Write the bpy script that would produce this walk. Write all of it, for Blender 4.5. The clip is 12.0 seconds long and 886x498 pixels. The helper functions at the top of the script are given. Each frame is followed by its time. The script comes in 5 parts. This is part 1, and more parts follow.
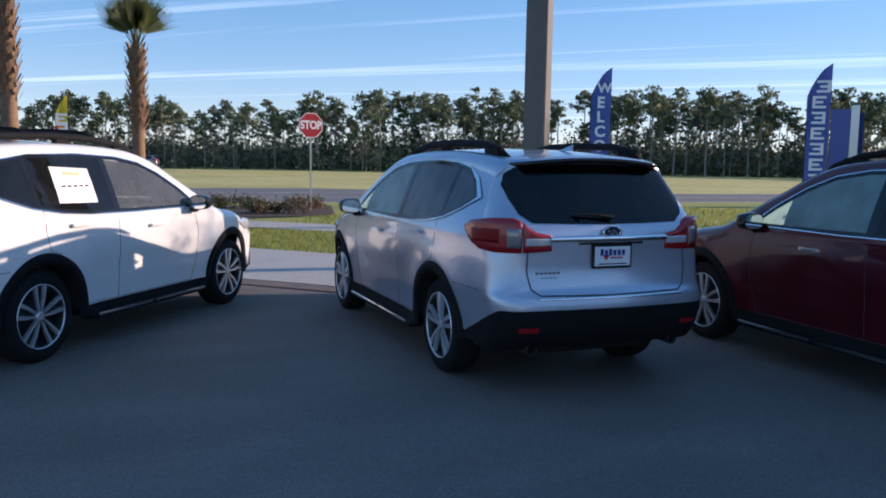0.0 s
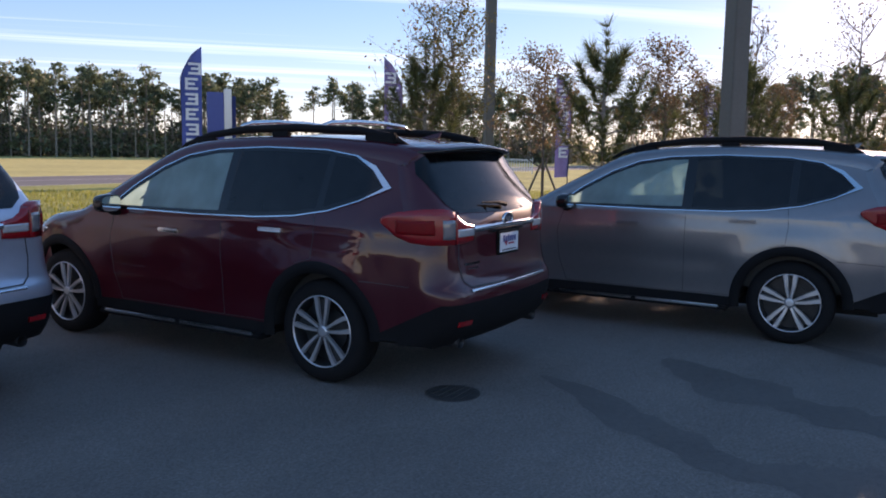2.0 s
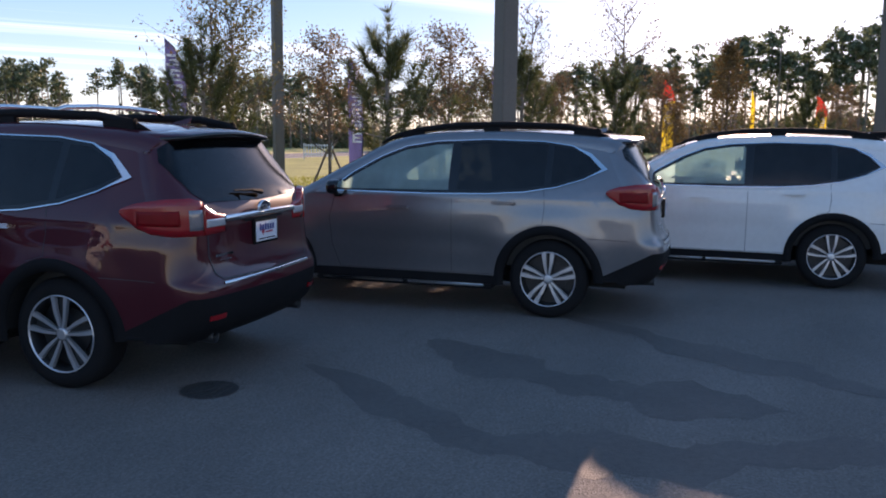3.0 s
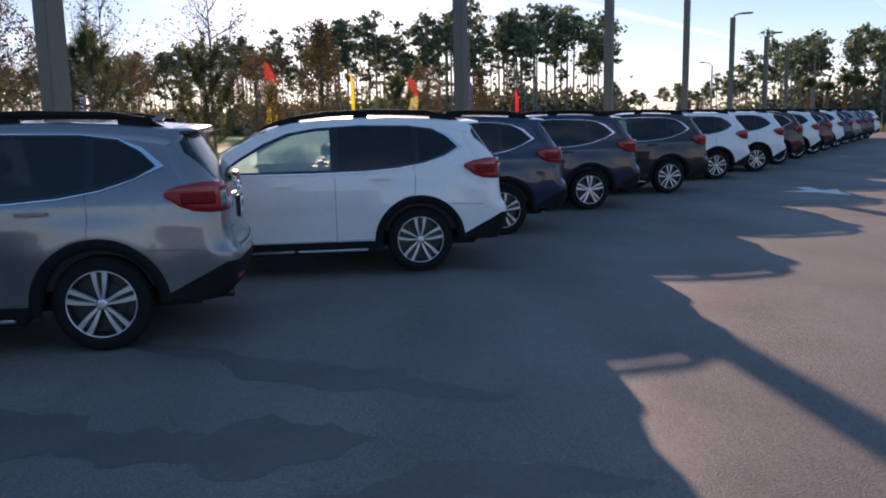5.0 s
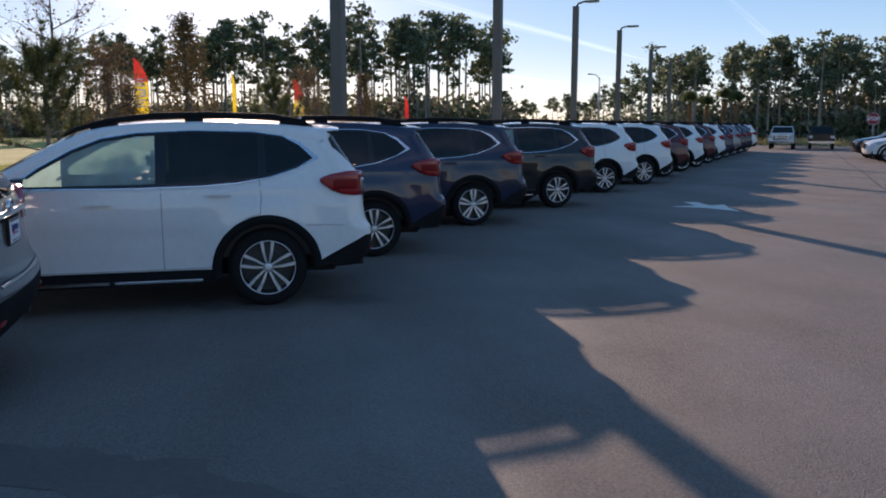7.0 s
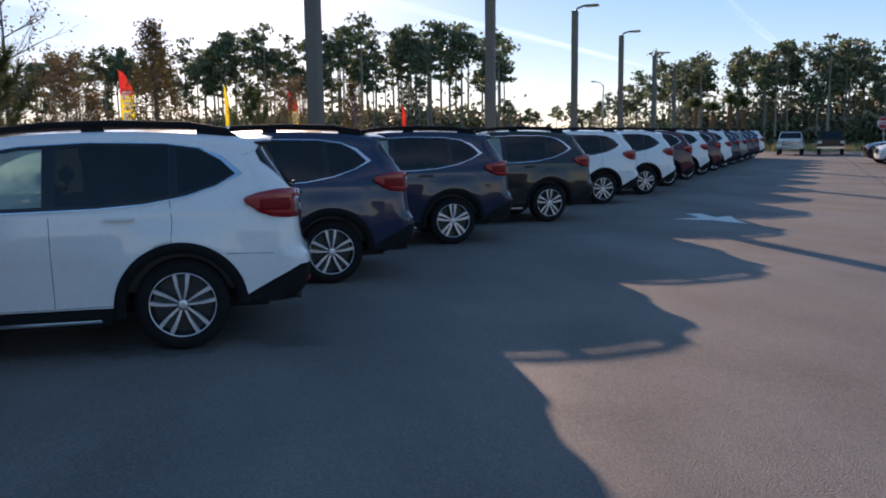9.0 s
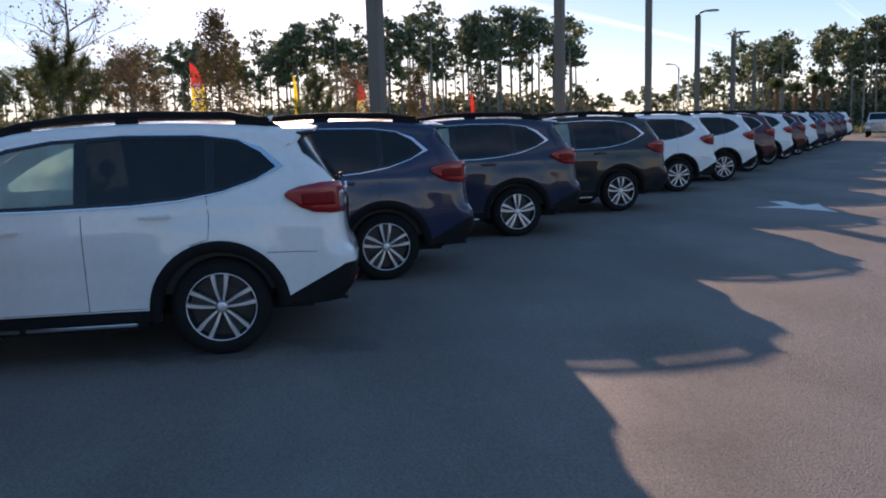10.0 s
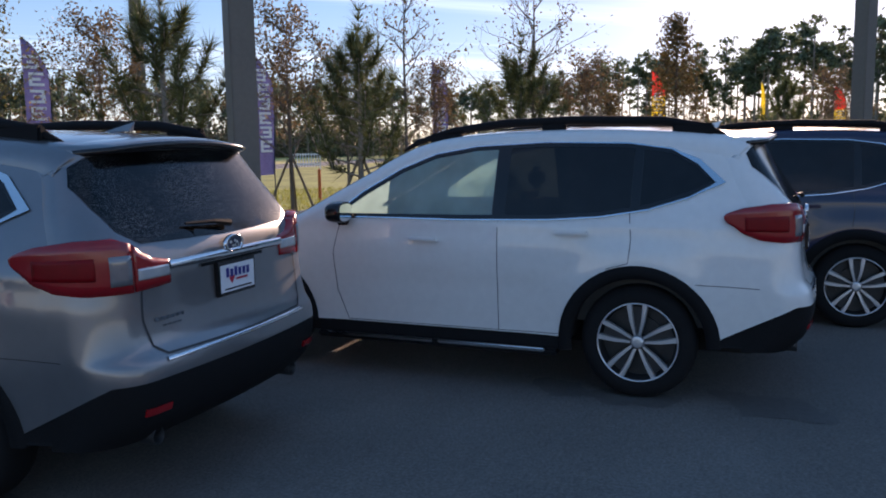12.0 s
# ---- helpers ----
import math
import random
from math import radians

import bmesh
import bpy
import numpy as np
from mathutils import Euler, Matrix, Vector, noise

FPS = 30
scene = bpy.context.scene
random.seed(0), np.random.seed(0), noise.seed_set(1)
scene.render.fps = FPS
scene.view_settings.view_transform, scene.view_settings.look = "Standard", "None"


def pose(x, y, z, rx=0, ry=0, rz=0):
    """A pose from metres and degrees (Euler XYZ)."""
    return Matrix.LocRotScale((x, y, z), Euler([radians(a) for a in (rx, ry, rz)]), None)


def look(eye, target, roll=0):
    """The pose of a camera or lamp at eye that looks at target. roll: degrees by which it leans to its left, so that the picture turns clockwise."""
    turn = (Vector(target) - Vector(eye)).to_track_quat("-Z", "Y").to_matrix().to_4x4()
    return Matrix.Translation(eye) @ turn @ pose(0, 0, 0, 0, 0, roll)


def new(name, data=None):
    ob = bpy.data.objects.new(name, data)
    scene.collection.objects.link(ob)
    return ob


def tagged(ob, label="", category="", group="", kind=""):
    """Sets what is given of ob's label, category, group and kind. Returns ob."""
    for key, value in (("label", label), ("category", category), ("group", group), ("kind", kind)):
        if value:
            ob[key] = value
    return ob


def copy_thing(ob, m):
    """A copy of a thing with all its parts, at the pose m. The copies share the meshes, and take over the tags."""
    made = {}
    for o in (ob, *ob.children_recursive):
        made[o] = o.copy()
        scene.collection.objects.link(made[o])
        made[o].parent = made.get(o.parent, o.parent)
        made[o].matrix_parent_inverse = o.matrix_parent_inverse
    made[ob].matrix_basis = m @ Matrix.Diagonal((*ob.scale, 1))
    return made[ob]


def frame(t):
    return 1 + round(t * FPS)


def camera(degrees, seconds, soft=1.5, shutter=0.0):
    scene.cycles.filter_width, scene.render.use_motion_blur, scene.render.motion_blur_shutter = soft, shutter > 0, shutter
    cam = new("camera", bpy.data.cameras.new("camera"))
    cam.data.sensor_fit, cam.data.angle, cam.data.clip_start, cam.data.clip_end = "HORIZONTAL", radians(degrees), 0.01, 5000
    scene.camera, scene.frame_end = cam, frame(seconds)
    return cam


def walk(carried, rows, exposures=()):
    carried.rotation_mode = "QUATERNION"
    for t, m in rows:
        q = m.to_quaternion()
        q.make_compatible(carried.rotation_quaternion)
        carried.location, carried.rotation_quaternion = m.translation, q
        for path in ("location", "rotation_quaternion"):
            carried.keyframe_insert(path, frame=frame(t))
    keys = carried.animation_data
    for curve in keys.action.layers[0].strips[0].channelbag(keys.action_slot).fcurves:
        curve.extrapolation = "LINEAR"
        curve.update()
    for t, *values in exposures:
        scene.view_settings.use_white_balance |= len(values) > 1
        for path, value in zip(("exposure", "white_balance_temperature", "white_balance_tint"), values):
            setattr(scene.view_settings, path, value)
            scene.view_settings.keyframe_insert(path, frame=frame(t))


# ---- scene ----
cam = camera(56.8, 12.0, soft=1.9)
PATH = [  # seconds, x, y, z, yaw, pitch, roll
    (0, -5.883, -3.723, 1.682, -18.97, -6.22, -1.00),
    (0.5, -5.787, -3.765, 1.668, -30.11, -5.79, -1.34),
    (1, -5.656, -3.793, 1.665, -42.39, -6.50, -1.40),
    (1.5, -5.515, -3.676, 1.664, -51.95, -7.10, -1.83),
    (2, -5.440, -3.638, 1.673, -59.56, -6.84, -0.99),
    (2.5, -5.356, -3.690, 1.689, -67.04, -7.14, -0.55),
    (3, -5.240, -3.935, 1.681, -73.07, -7.67, -0.63),
    (3.5, -5.023, -4.092, 1.655, -81.60, -8.92, -0.06),
    (5.5, -3.804, -4.379, 1.740, -102.35, -7.95, 1.07),
    (6, -3.458, -4.528, 1.737, -104.02, -7.05, 0.67),
    (6.5, -3.138, -4.714, 1.720, -104.75, -7.52, 0.31),
    (7, -2.874, -4.901, 1.733, -106.62, -8.63, -0.03),
    (9, -1.762, -5.736, 1.702, -106.17, -7.91, 0.72),
    (9.5, -1.516, -5.938, 1.677, -103.29, -8.15, 1.45),
    (10, -1.236, -6.006, 1.696, -101.26, -8.68, 1.63),
    (10.5, -0.906, -6.099, 1.697, -96.67, -8.31, 1.94),
    (11, -0.659, -6.204, 1.685, -89.02, -7.66, 1.06),
    (11.5, -0.455, -6.195, 1.686, -80.34, -7.39, 0.60),
    (12, -0.292, -6.117, 1.675, -70.09, -7.29, 0.79),
]
EXPOSURES = [(0, 1.02, 6700, 27), (0.5, 1.2, 7000, 28), (1.0, 1.3, 7400, 32), (2.0, 1.30, 7900, 38), (3.5, 1.38, 8000, 38), (5.5, 1.08, 7700, 32), (6.0, 0.98, 7600, 30), (7.0, 0.90, 7500, 30), (9.0, 1.06, 7600, 30), (11.0, 1.24, 8000, 36), (12, 1.14, 7700, 35)]
walk(cam, [(t, pose(x, y, z, 90 + p, r, yaw)) for t, x, y, z, yaw, p, r in PATH], EXPOSURES)

# ---- world and sun ----
SUN_AZ, SUN_EL = radians(-3.0), radians(14.6)
world = bpy.data.worlds.new("sky")
scene.world = world
world.use_nodes = True
wn, wl = world.node_tree.nodes, world.node_tree.links
wn.clear()
sky = wn.new("ShaderNodeTexSky")
sky.sky_type = 'NISHITA'
sky.sun_disc = False
sky.sun_elevation = SUN_EL
sky.sun_rotation = radians(90) - SUN_AZ
sky.air_density, sky.dust_density, sky.ozone_density = 0.7, 0.06, 3.0
tc = wn.new("ShaderNodeTexCoord")
sep = wn.new("ShaderNodeSeparateXYZ")
wl.new(tc.outputs["Generated"], sep.inputs[0])


def wmath(op, a, b=None, clamp=False):
    n = wn.new("ShaderNodeMath")
    n.operation, n.use_clamp = op, clamp
    for i, v in enumerate((a, b)):
        if v is None:
            continue
        if isinstance(v, (int, float)):
            n.inputs[i].default_value = v
        else:
            wl.new(v, n.inputs[i])
    return n.outputs[0]


# thin high cloud: the sky's dome laid flat, long streaks of ice cloud
zc = wmath('MAXIMUM', sep.outputs[2], 0.02)
px, py = wmath('DIVIDE', sep.outputs[0], zc), wmath('DIVIDE', sep.outputs[1], zc)
comb = wn.new("ShaderNodeCombineXYZ")
wl.new(px, comb.inputs[0]), wl.new(py, comb.inputs[1])
mp = wn.new("ShaderNodeMapping")
mp.inputs["Scale"].default_value = (0.05, 0.85, 1)
turned = wn.new("ShaderNodeMapping")
turned.inputs["Rotation"].default_value = (0, 0, radians(44))
wl.new(comb.outputs[0], turned.inputs[0]), wl.new(turned.outputs[0], mp.inputs[0])
nz = wn.new("ShaderNodeTexNoise")
nz.inputs["Scale"].default_value, nz.inputs["Detail"].default_value, nz.inputs["Roughness"].default_value, nz.inputs["Distortion"].default_value = 1.0, 7, 0.58, 0.5
wl.new(mp.outputs[0], nz.inputs["Vector"])
cloud = wmath('MULTIPLY', wmath('SUBTRACT', nz.outputs["Fac"], 0.535, True), 6.0, True)
cloud = wmath('MULTIPLY', cloud, wmath('MULTIPLY', sep.outputs[2], 9.0, True), True)
mix = wn.new("ShaderNodeMix")
mix.data_type, mix.blend_type = 'RGBA', 'ADD'
wl.new(wmath('MULTIPLY', cloud, 0.75), mix.inputs["Factor"])
gam = wn.new("ShaderNodeGamma")   # evens the glare of the low sun against the zenith
gam.inputs["Gamma"].default_value = 0.50
hue = wn.new("ShaderNodeHueSaturation")
hue.inputs["Saturation"].default_value = 1.68
wl.new(sky.outputs[0], gam.inputs["Color"]), wl.new(gam.outputs[0], hue.inputs["Color"])
wl.new(hue.outputs[0], mix.inputs["A"])
mix.inputs["B"].default_value = (1.5, 1.6, 1.75, 1)
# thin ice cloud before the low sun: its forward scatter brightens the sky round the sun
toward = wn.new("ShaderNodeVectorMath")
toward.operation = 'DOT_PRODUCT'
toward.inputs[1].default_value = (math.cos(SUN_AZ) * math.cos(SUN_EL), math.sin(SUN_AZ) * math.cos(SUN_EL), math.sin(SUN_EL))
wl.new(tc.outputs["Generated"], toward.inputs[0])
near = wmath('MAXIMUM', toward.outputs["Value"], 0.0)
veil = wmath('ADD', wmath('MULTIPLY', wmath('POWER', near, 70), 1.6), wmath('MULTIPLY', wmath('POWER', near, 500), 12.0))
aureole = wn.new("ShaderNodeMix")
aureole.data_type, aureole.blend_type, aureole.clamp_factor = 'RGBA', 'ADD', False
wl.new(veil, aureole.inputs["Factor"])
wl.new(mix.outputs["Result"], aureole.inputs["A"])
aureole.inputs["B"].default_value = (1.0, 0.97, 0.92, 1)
bg = wn.new("ShaderNodeBackground")
bg.inputs["Strength"].default_value = 0.20
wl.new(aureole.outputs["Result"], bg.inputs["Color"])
wo = wn.new("ShaderNodeOutputWorld")
wl.new(bg.outputs[0], wo.inputs[0])

sun = bpy.data.lights.new("sun", 'SUN')
sun.energy, sun.angle, sun.color = 2.85, radians(0.5), (1.0, 0.86, 0.69)
new("sun", sun).matrix_world = look((0, 0, 40), (-40 * math.cos(SUN_AZ) * math.cos(SUN_EL), -40 * math.sin(SUN_AZ) * math.cos(SUN_EL), 40 - 40 * math.sin(SUN_EL)))
scene.view_settings.exposure = 0.0


# ---- materials ----
def material(name, base, rough=0.5, metal=0.0, var=0.15, scale=8.0, bump=0.0, bscale=60.0, coat=0.0, spec=0.5, second=None, sat_rand=0.0):
    """Base colour varied at two scales, with fine relief."""
    m = bpy.data.materials.new(name)
    m.use_nodes = True
    n, l = m.node_tree.nodes, m.node_tree.links
    b = n["Principled BSDF"]
    b.inputs["Roughness"].default_value, b.inputs["Metallic"].default_value = rough, metal
    b.inputs["Coat Weight"].default_value = coat
    b.inputs["Coat Roughness"].default_value = 0.04
    b.inputs["Specular IOR Level"].default_value = spec
    co = n.new("ShaderNodeTexCoord")
    big = n.new("ShaderNodeTexNoise")
    big.inputs["Scale"].default_value, big.inputs["Detail"].default_value = scale, 5
    l.new(co.outputs["Object"], big.inputs["Vector"])
    fine = n.new("ShaderNodeTexNoise")
    fine.inputs["Scale"].default_value, fine.inputs["Detail"].default_value = scale * 14, 3
    l.new(co.outputs["Object"], fine.inputs["Vector"])
    add = n.new("ShaderNodeMath")
    add.operation = 'ADD'
    l.new(big.outputs["Fac"], add.inputs[0]), l.new(fine.outputs["Fac"], add.inputs[1])
    ramp = n.new("ShaderNodeMapRange")
    ramp.inputs["From Min"].default_value, ramp.inputs["From Max"].default_value = 0.6, 1.4
    l.new(add.outputs[0], ramp.inputs["Value"])
    mx = n.new("ShaderNodeMix")
    mx.data_type = 'RGBA'
    lo = [c * (1 - var) for c in base]
    hi = second or [min(1, c * (1 + var)) for c in base]
    mx.inputs["A"].default_value, mx.inputs["B"].default_value = (*lo, 1), (*hi, 1)
    l.new(ramp.outputs[0], mx.inputs["Factor"])
    out = mx.outputs["Result"]
    if sat_rand:
        info = n.new("ShaderNodeNewGeometry")
        hsv = n.new("ShaderNodeHueSaturation")
        mr = n.new("ShaderNodeMapRange")
        mr.inputs["To Min"].default_value, mr.inputs["To Max"].default_value = 1 - sat_rand, 1 + sat_rand
        l.new(info.outputs["Random Per Island"], mr.inputs["Value"])
        l.new(mr.outputs[0], hsv.inputs["Value"])
        l.new(out, hsv.inputs["Color"])
        out = hsv.outputs[0]
    l.new(out, b.inputs["Base Color"])
    if bump:
        bn = n.new("ShaderNodeTexNoise")
        bn.inputs["Scale"].default_value, bn.inputs["Detail"].default_value = bscale, 4
        l.new(co.outputs["Object"], bn.inputs["Vector"])
        bp = n.new("ShaderNodeBump")
        bp.inputs["Strength"].default_value, bp.inputs["Distance"].default_value = bump, 0.01
        l.new(bn.outputs["Fac"], bp.inputs["Height"])
        l.new(bp.outputs[0], b.inputs["Normal"])
    return m


def leafy(name, base, second, trans=0.35, rnd=0.35):
    """Thin leaves: light passes through them."""
    m = material(name, base, 0.55, var=0.3, scale=3, second=second, sat_rand=rnd)
    n, l = m.node_tree.nodes, m.node_tree.links
    b, o = n["Principled BSDF"], n["Material Output"]
    t = n.new("ShaderNodeBsdfTranslucent")
    src = b.inputs["Base Color"].links[0].from_socket
    l.new(src, t.inputs["Color"])
    ms = n.new("ShaderNodeMixShader")
    ms.inputs[0].default_value = trans
    l.new(b.outputs[0], ms.inputs[1]), l.new(t.outputs[0], ms.inputs[2])
    l.new(ms.outputs[0], o.inputs["Surface"])
    return m


def asphalt():
    """Worn car park asphalt: stone speckle, faint tyre-worn bands and damp streaks across the fall of the ground."""
    m = material("asphalt", (0.158, 0.139, 0.124), 0.85, var=0.16, scale=0.9, bump=1.0, bscale=70)
    n, l = m.node_tree.nodes, m.node_tree.links
    b = n["Principled BSDF"]
    src = b.inputs["Base Color"].links[0].from_socket
    co = n.new("ShaderNodeTexCoord")

    def noise_fac(scale, detail, lo, hi, to0, to1, stretch=None, turn=0.0):
        t = n.new("ShaderNodeTexNoise")
        t.inputs["Scale"].default_value, t.inputs["Detail"].default_value = scale, detail
        vec = co.outputs["Object"]
        if stretch:
            mpn = n.new("ShaderNodeMapping")
            mpn.inputs["Rotation"].default_value, mpn.inputs["Scale"].default_value = (0, 0, turn), stretch
            l.new(vec, mpn.inputs[0])
            vec = mpn.outputs[0]
        l.new(vec, t.inputs["Vector"])
        r = n.new("ShaderNodeMapRange")
        for k, v in (("From Min", lo), ("From Max", hi), ("To Min", to0), ("To Max", to1)):
            r.inputs[k].default_value = v
        l.new(t.outputs["Fac"], r.inputs["Value"])
        return r.outputs[0]
    facs = [noise_fac(170, 2, 0.35, 0.68, 0.80, 1.25), noise_fac(48, 3, 0.36, 0.66, 0.80, 1.22), noise_fac(0.62, 7, 0.45, 0.57, 0.92, 1.05, (0.5, 1.1, 1), radians(66)), noise_fac(0.22, 4, 0.4, 0.62, 0.94, 1.06)]
    for f in facs:
        v = n.new("ShaderNodeVectorMath")
        v.operation = 'SCALE'
        l.new(src, v.inputs[0]), l.new(f, v.inputs["Scale"])
        src = v.outputs[0]
    l.new(src, b.inputs["Base Color"])
    l.new(noise_fac(0.55, 6, 0.42, 0.60, 0.74, 0.92, (0.5, 1.1, 1), radians(66)), b.inputs["Roughness"])
    return m


ASPHALT = asphalt()
ROADTAR = material("road_asphalt", (0.165, 0.152, 0.142), 0.85, var=0.15, scale=0.3, bump=0.3)
CONCRETE = material("concrete", (0.42, 0.40, 0.36), 0.85, var=0.14, scale=0.7, bump=0.3)
GRASS = material("grass", (0.22, 0.26, 0.04), 0.9, var=0.35, scale=0.35, bump=0.9, bscale=18, second=(0.44, 0.42, 0.09))
DRYGRASS = material("dry_grass", (0.46, 0.40, 0.12), 0.95, var=0.25, scale=0.12, bump=0.9, bscale=9, second=(0.64, 0.57, 0.19))
MULCH = material("mulch", (0.07, 0.045, 0.03), 0.95, var=0.4, scale=4, bump=1.0, bscale=40)
WHITELINE = material("line_paint", (0.62, 0.62, 0.58), 0.7, var=0.18, scale=3, bump=0.3)
STEEL = material("galvanised_steel", (0.42, 0.43, 0.44), 0.45, 0.8, var=0.12, scale=6)


# ---- mesh helpers ----
def mesh_ob(name, bm, mat, parent=None, smooth=False):
    me = bpy.data.meshes.new(name)
    bm.normal_update()
    bm.to_mesh(me)
    bm.free()
    for m in (mat if isinstance(mat, (list, tuple)) else (mat,)):
        me.materials.append(m)
    if smooth:
        me.polygons.foreach_set("use_smooth", [True] * len(me.polygons))
    ob = new(name, me)
    ob.parent = parent
    return ob


def part(name, bm, mat, parent, label="", smooth=False):
    ob = mesh_ob(name, bm, mat, parent, smooth)
    return tagged(ob, label)


def box(bm, x0, x1, y0, y1, z0, z1, bev=0.0, m=None):
    g = bmesh.ops.create_cube(bm, size=1)
    mt = Matrix.LocRotScale(((x0 + x1) / 2, (y0 + y1) / 2, (z0 + z1) / 2), None, (x1 - x0, y1 - y0, z1 - z0))
    bmesh.ops.transform(bm, matrix=(m @ mt) if m else mt, verts=g["verts"])
    if bev:
        ed = {e for v in g["verts"] for e in v.link_edges}
        bmesh.ops.bevel(bm, geom=list(ed), offset=bev, segments=2, affect='EDGES')
    return bm


def quad(bm, pts):
    return bm.faces.new([bm.verts.new(p) for p in pts])


def tube(bm, path, radii, seg=8, cap=True):
    """A tapered tube along a path of points."""
    rings = []
    for i, p in enumerate(path):
        p = Vector(p)
        d = Vector(path[min(i + 1, len(path) - 1)]) - Vector(path[max(i - 1, 0)])
        q = d.to_track_quat('Z', 'Y')
        r = radii[i] if isinstance(radii, (list, tuple)) else radii
        rings.append([bm.verts.new(p + q @ Vector((r * math.cos(a), r * math.sin(a), 0))) for a in (2 * math.pi * k / seg for k in range(seg))])
    for a, b in zip(rings, rings[1:]):
        for k in range(seg):
            bm.faces.new((a[k], a[(k + 1) % seg], b[(k + 1) % seg], b[k]))
    if cap and seg > 2:
        bm.faces.new(rings[0][::-1]), bm.faces.new(rings[-1])
    return bm


def sheet(name, pts, z, mat, label, depth=0.0):
    """A flat piece of ground; depth gives it sides."""
    bm = bmesh.new()
    f = bm.faces.new([bm.verts.new((x, y, z)) for x, y in pts])
    if f.normal.z < 0:
        f.normal_flip()
    if depth:
        r = bmesh.ops.extrude_face_region(bm, geom=[f])
        bmesh.ops.translate(bm, vec=(0, 0, -depth), verts=[v for v in r["geom"] if isinstance(v, bmesh.types.BMVert)])
        bmesh.ops.recalc_face_normals(bm, faces=bm.faces[:])
    return tagged(mesh_ob(name, bm, mat), label, kind="structure")


def thing(name, loc, turn, label, category, group=""):
    e = new(name)
    e.matrix_world = pose(*loc, 0, 0, turn)
    return tagged(e, label, category, group)


# ---- ground ----
U = Vector((0.755, -0.656))   # along the row of cars
N = Vector((0.656, 0.755))    # from the aisle to the verge


def un(u, n):
    p = U * u + N * n
    return p.x, p.y


sheet("ground", [(-900, -900), (900, -900), (900, 900), (-900, 900)], -0.12, DRYGRASS, "dry yellow-green grassland reaching to the woods")
sheet("parking_lot", [un(-60, -60), un(77, -60), un(77, 5.6), un(-60, 5.6)], 0.0, ASPHALT, "dark worn asphalt of the car park", 0.1)
sheet("walkway", [un(-60, 2.62), un(105, 2.62), un(105, 5.8), un(-60, 5.8)], 0.02, CONCRETE, "pale broom-finished concrete walk in front of the parked cars", 0.1)
sheet("gutter", [un(-60, 2.25), un(105, 2.25), un(105, 2.61), un(-60, 2.61)], 0.012, material("gutter_brick", (0.16, 0.12, 0.10), 0.85, var=0.2, scale=3, bump=0.4), "dark reddish band along the walkway's edge")
sheet("verge", [un(-60, 5.8), un(105, 5.8), un(105, 9.6), un(-60, 9.6)], 0.0, GRASS, "green and yellow lawn strip with young trees", 0.1)
sheet("pavement", [un(-60, 9.6), un(105, 9.6), un(105, 11.3), un(-60, 11.3)], 0.015, CONCRETE, "narrow concrete footpath between lawns", 0.1)
sheet("lawn", [un(-60, 11.3), un(105, 11.3), (130, 27.2), (-90, 27.2)], -0.01, GRASS, "bright green roadside lawn", 0.1)
sheet("road", [(-400, 27.2), (600, 27.2), (600, 36.5), (14, 36.5), (2, 42.0), (-400, 42.0)], -0.03, ROADTAR, "grey asphalt two-lane road behind the lawn", 0.08)
for y0 in (27.5, 31.8, 36.1):
    sheet("road_marking", [(-200, y0), (300, y0), (300, y0 + 0.12), (-200, y0 + 0.12)], -0.022, WHITELINE, "thin pale line painted along the road")

BRONZE = material("bronze_paint", (0.15, 0.137, 0.117), 0.55, var=0.1, scale=1.5, spec=0.25)
LENS = material("lamp_lens", (0.6, 0.6, 0.58), 0.2, var=0.05)


def lamp_post(x, y, h, w, turn, group="car park lamp posts"):
    e = thing("lamp_post", (x, y, 0), turn, "tall square bronze-grey lamp post with one flat head", "lamp post", group)
    bm = bmesh.new()
    box(bm, -w / 2, w / 2, -w / 2, w / 2, 0.02, h, 0.012)
    part("post", bm, BRONZE, e)
    bm = bmesh.new()
    box(bm, -w * 0.9, w * 0.9, -w * 0.9, w * 0.9, 0.0, 0.05, 0.01)
    part("base_plate", bm, BRONZE, e)
    bm = bmesh.new()
    box(bm, -w * 0.62, w * 0.62, -w * 0.62, w * 0.62, 0.05, 0.28, 0.02)
    part("base_cover", bm, BRONZE, e)
    bm = bmesh.new()
    tube(bm, [(0, 0, h - 0.05), (0.12, 0, h + 0.12), (0.4, 0, h + 0.2), (0.62, 0, h + 0.21)], 0.05, 8)
    part("arm", bm, BRONZE, e, smooth=True)
    bm = bmesh.new()
    box(bm, 0.45, 1.15, -0.17, 0.17, h + 0.15, h + 0.24, 0.03)
    hd = part("lamp_head", bm, BRONZE, e)
    bm = bmesh.new()
    box(bm, 0.6, 1.1, -0.13, 0.13, h + 0.135, h + 0.155)
    part("lens", bm, LENS, hd, "pale flat lamp lens")
    return e


ARM = math.degrees(math.atan2(-N.y, -N.x))
for x, y in ((-1.44, 5.64), (7.28, -1.11), (16.2, -8.1), (23.3, -14.6), (35.2, -23.1), (43.8, -30.2), (55.1, -39.1), (65.6, -47.4)):
    lamp_post(x, y, 7.5, 0.27, ARM)
# ---- car ----


def lerp_table(tab, v):
    for (a, p), (b, q) in zip(tab, tab[1:]):
        if v <= b:
            f = 0 if v <= a else (v - a) / (b - a)
            return p + (q - p) * f
    return tab[-1][1]


def smooth(a, b, v):
    f = max(0.0, min(1.0, (v - a) / (b - a)))
    return f * f * (3 - 2 * f)


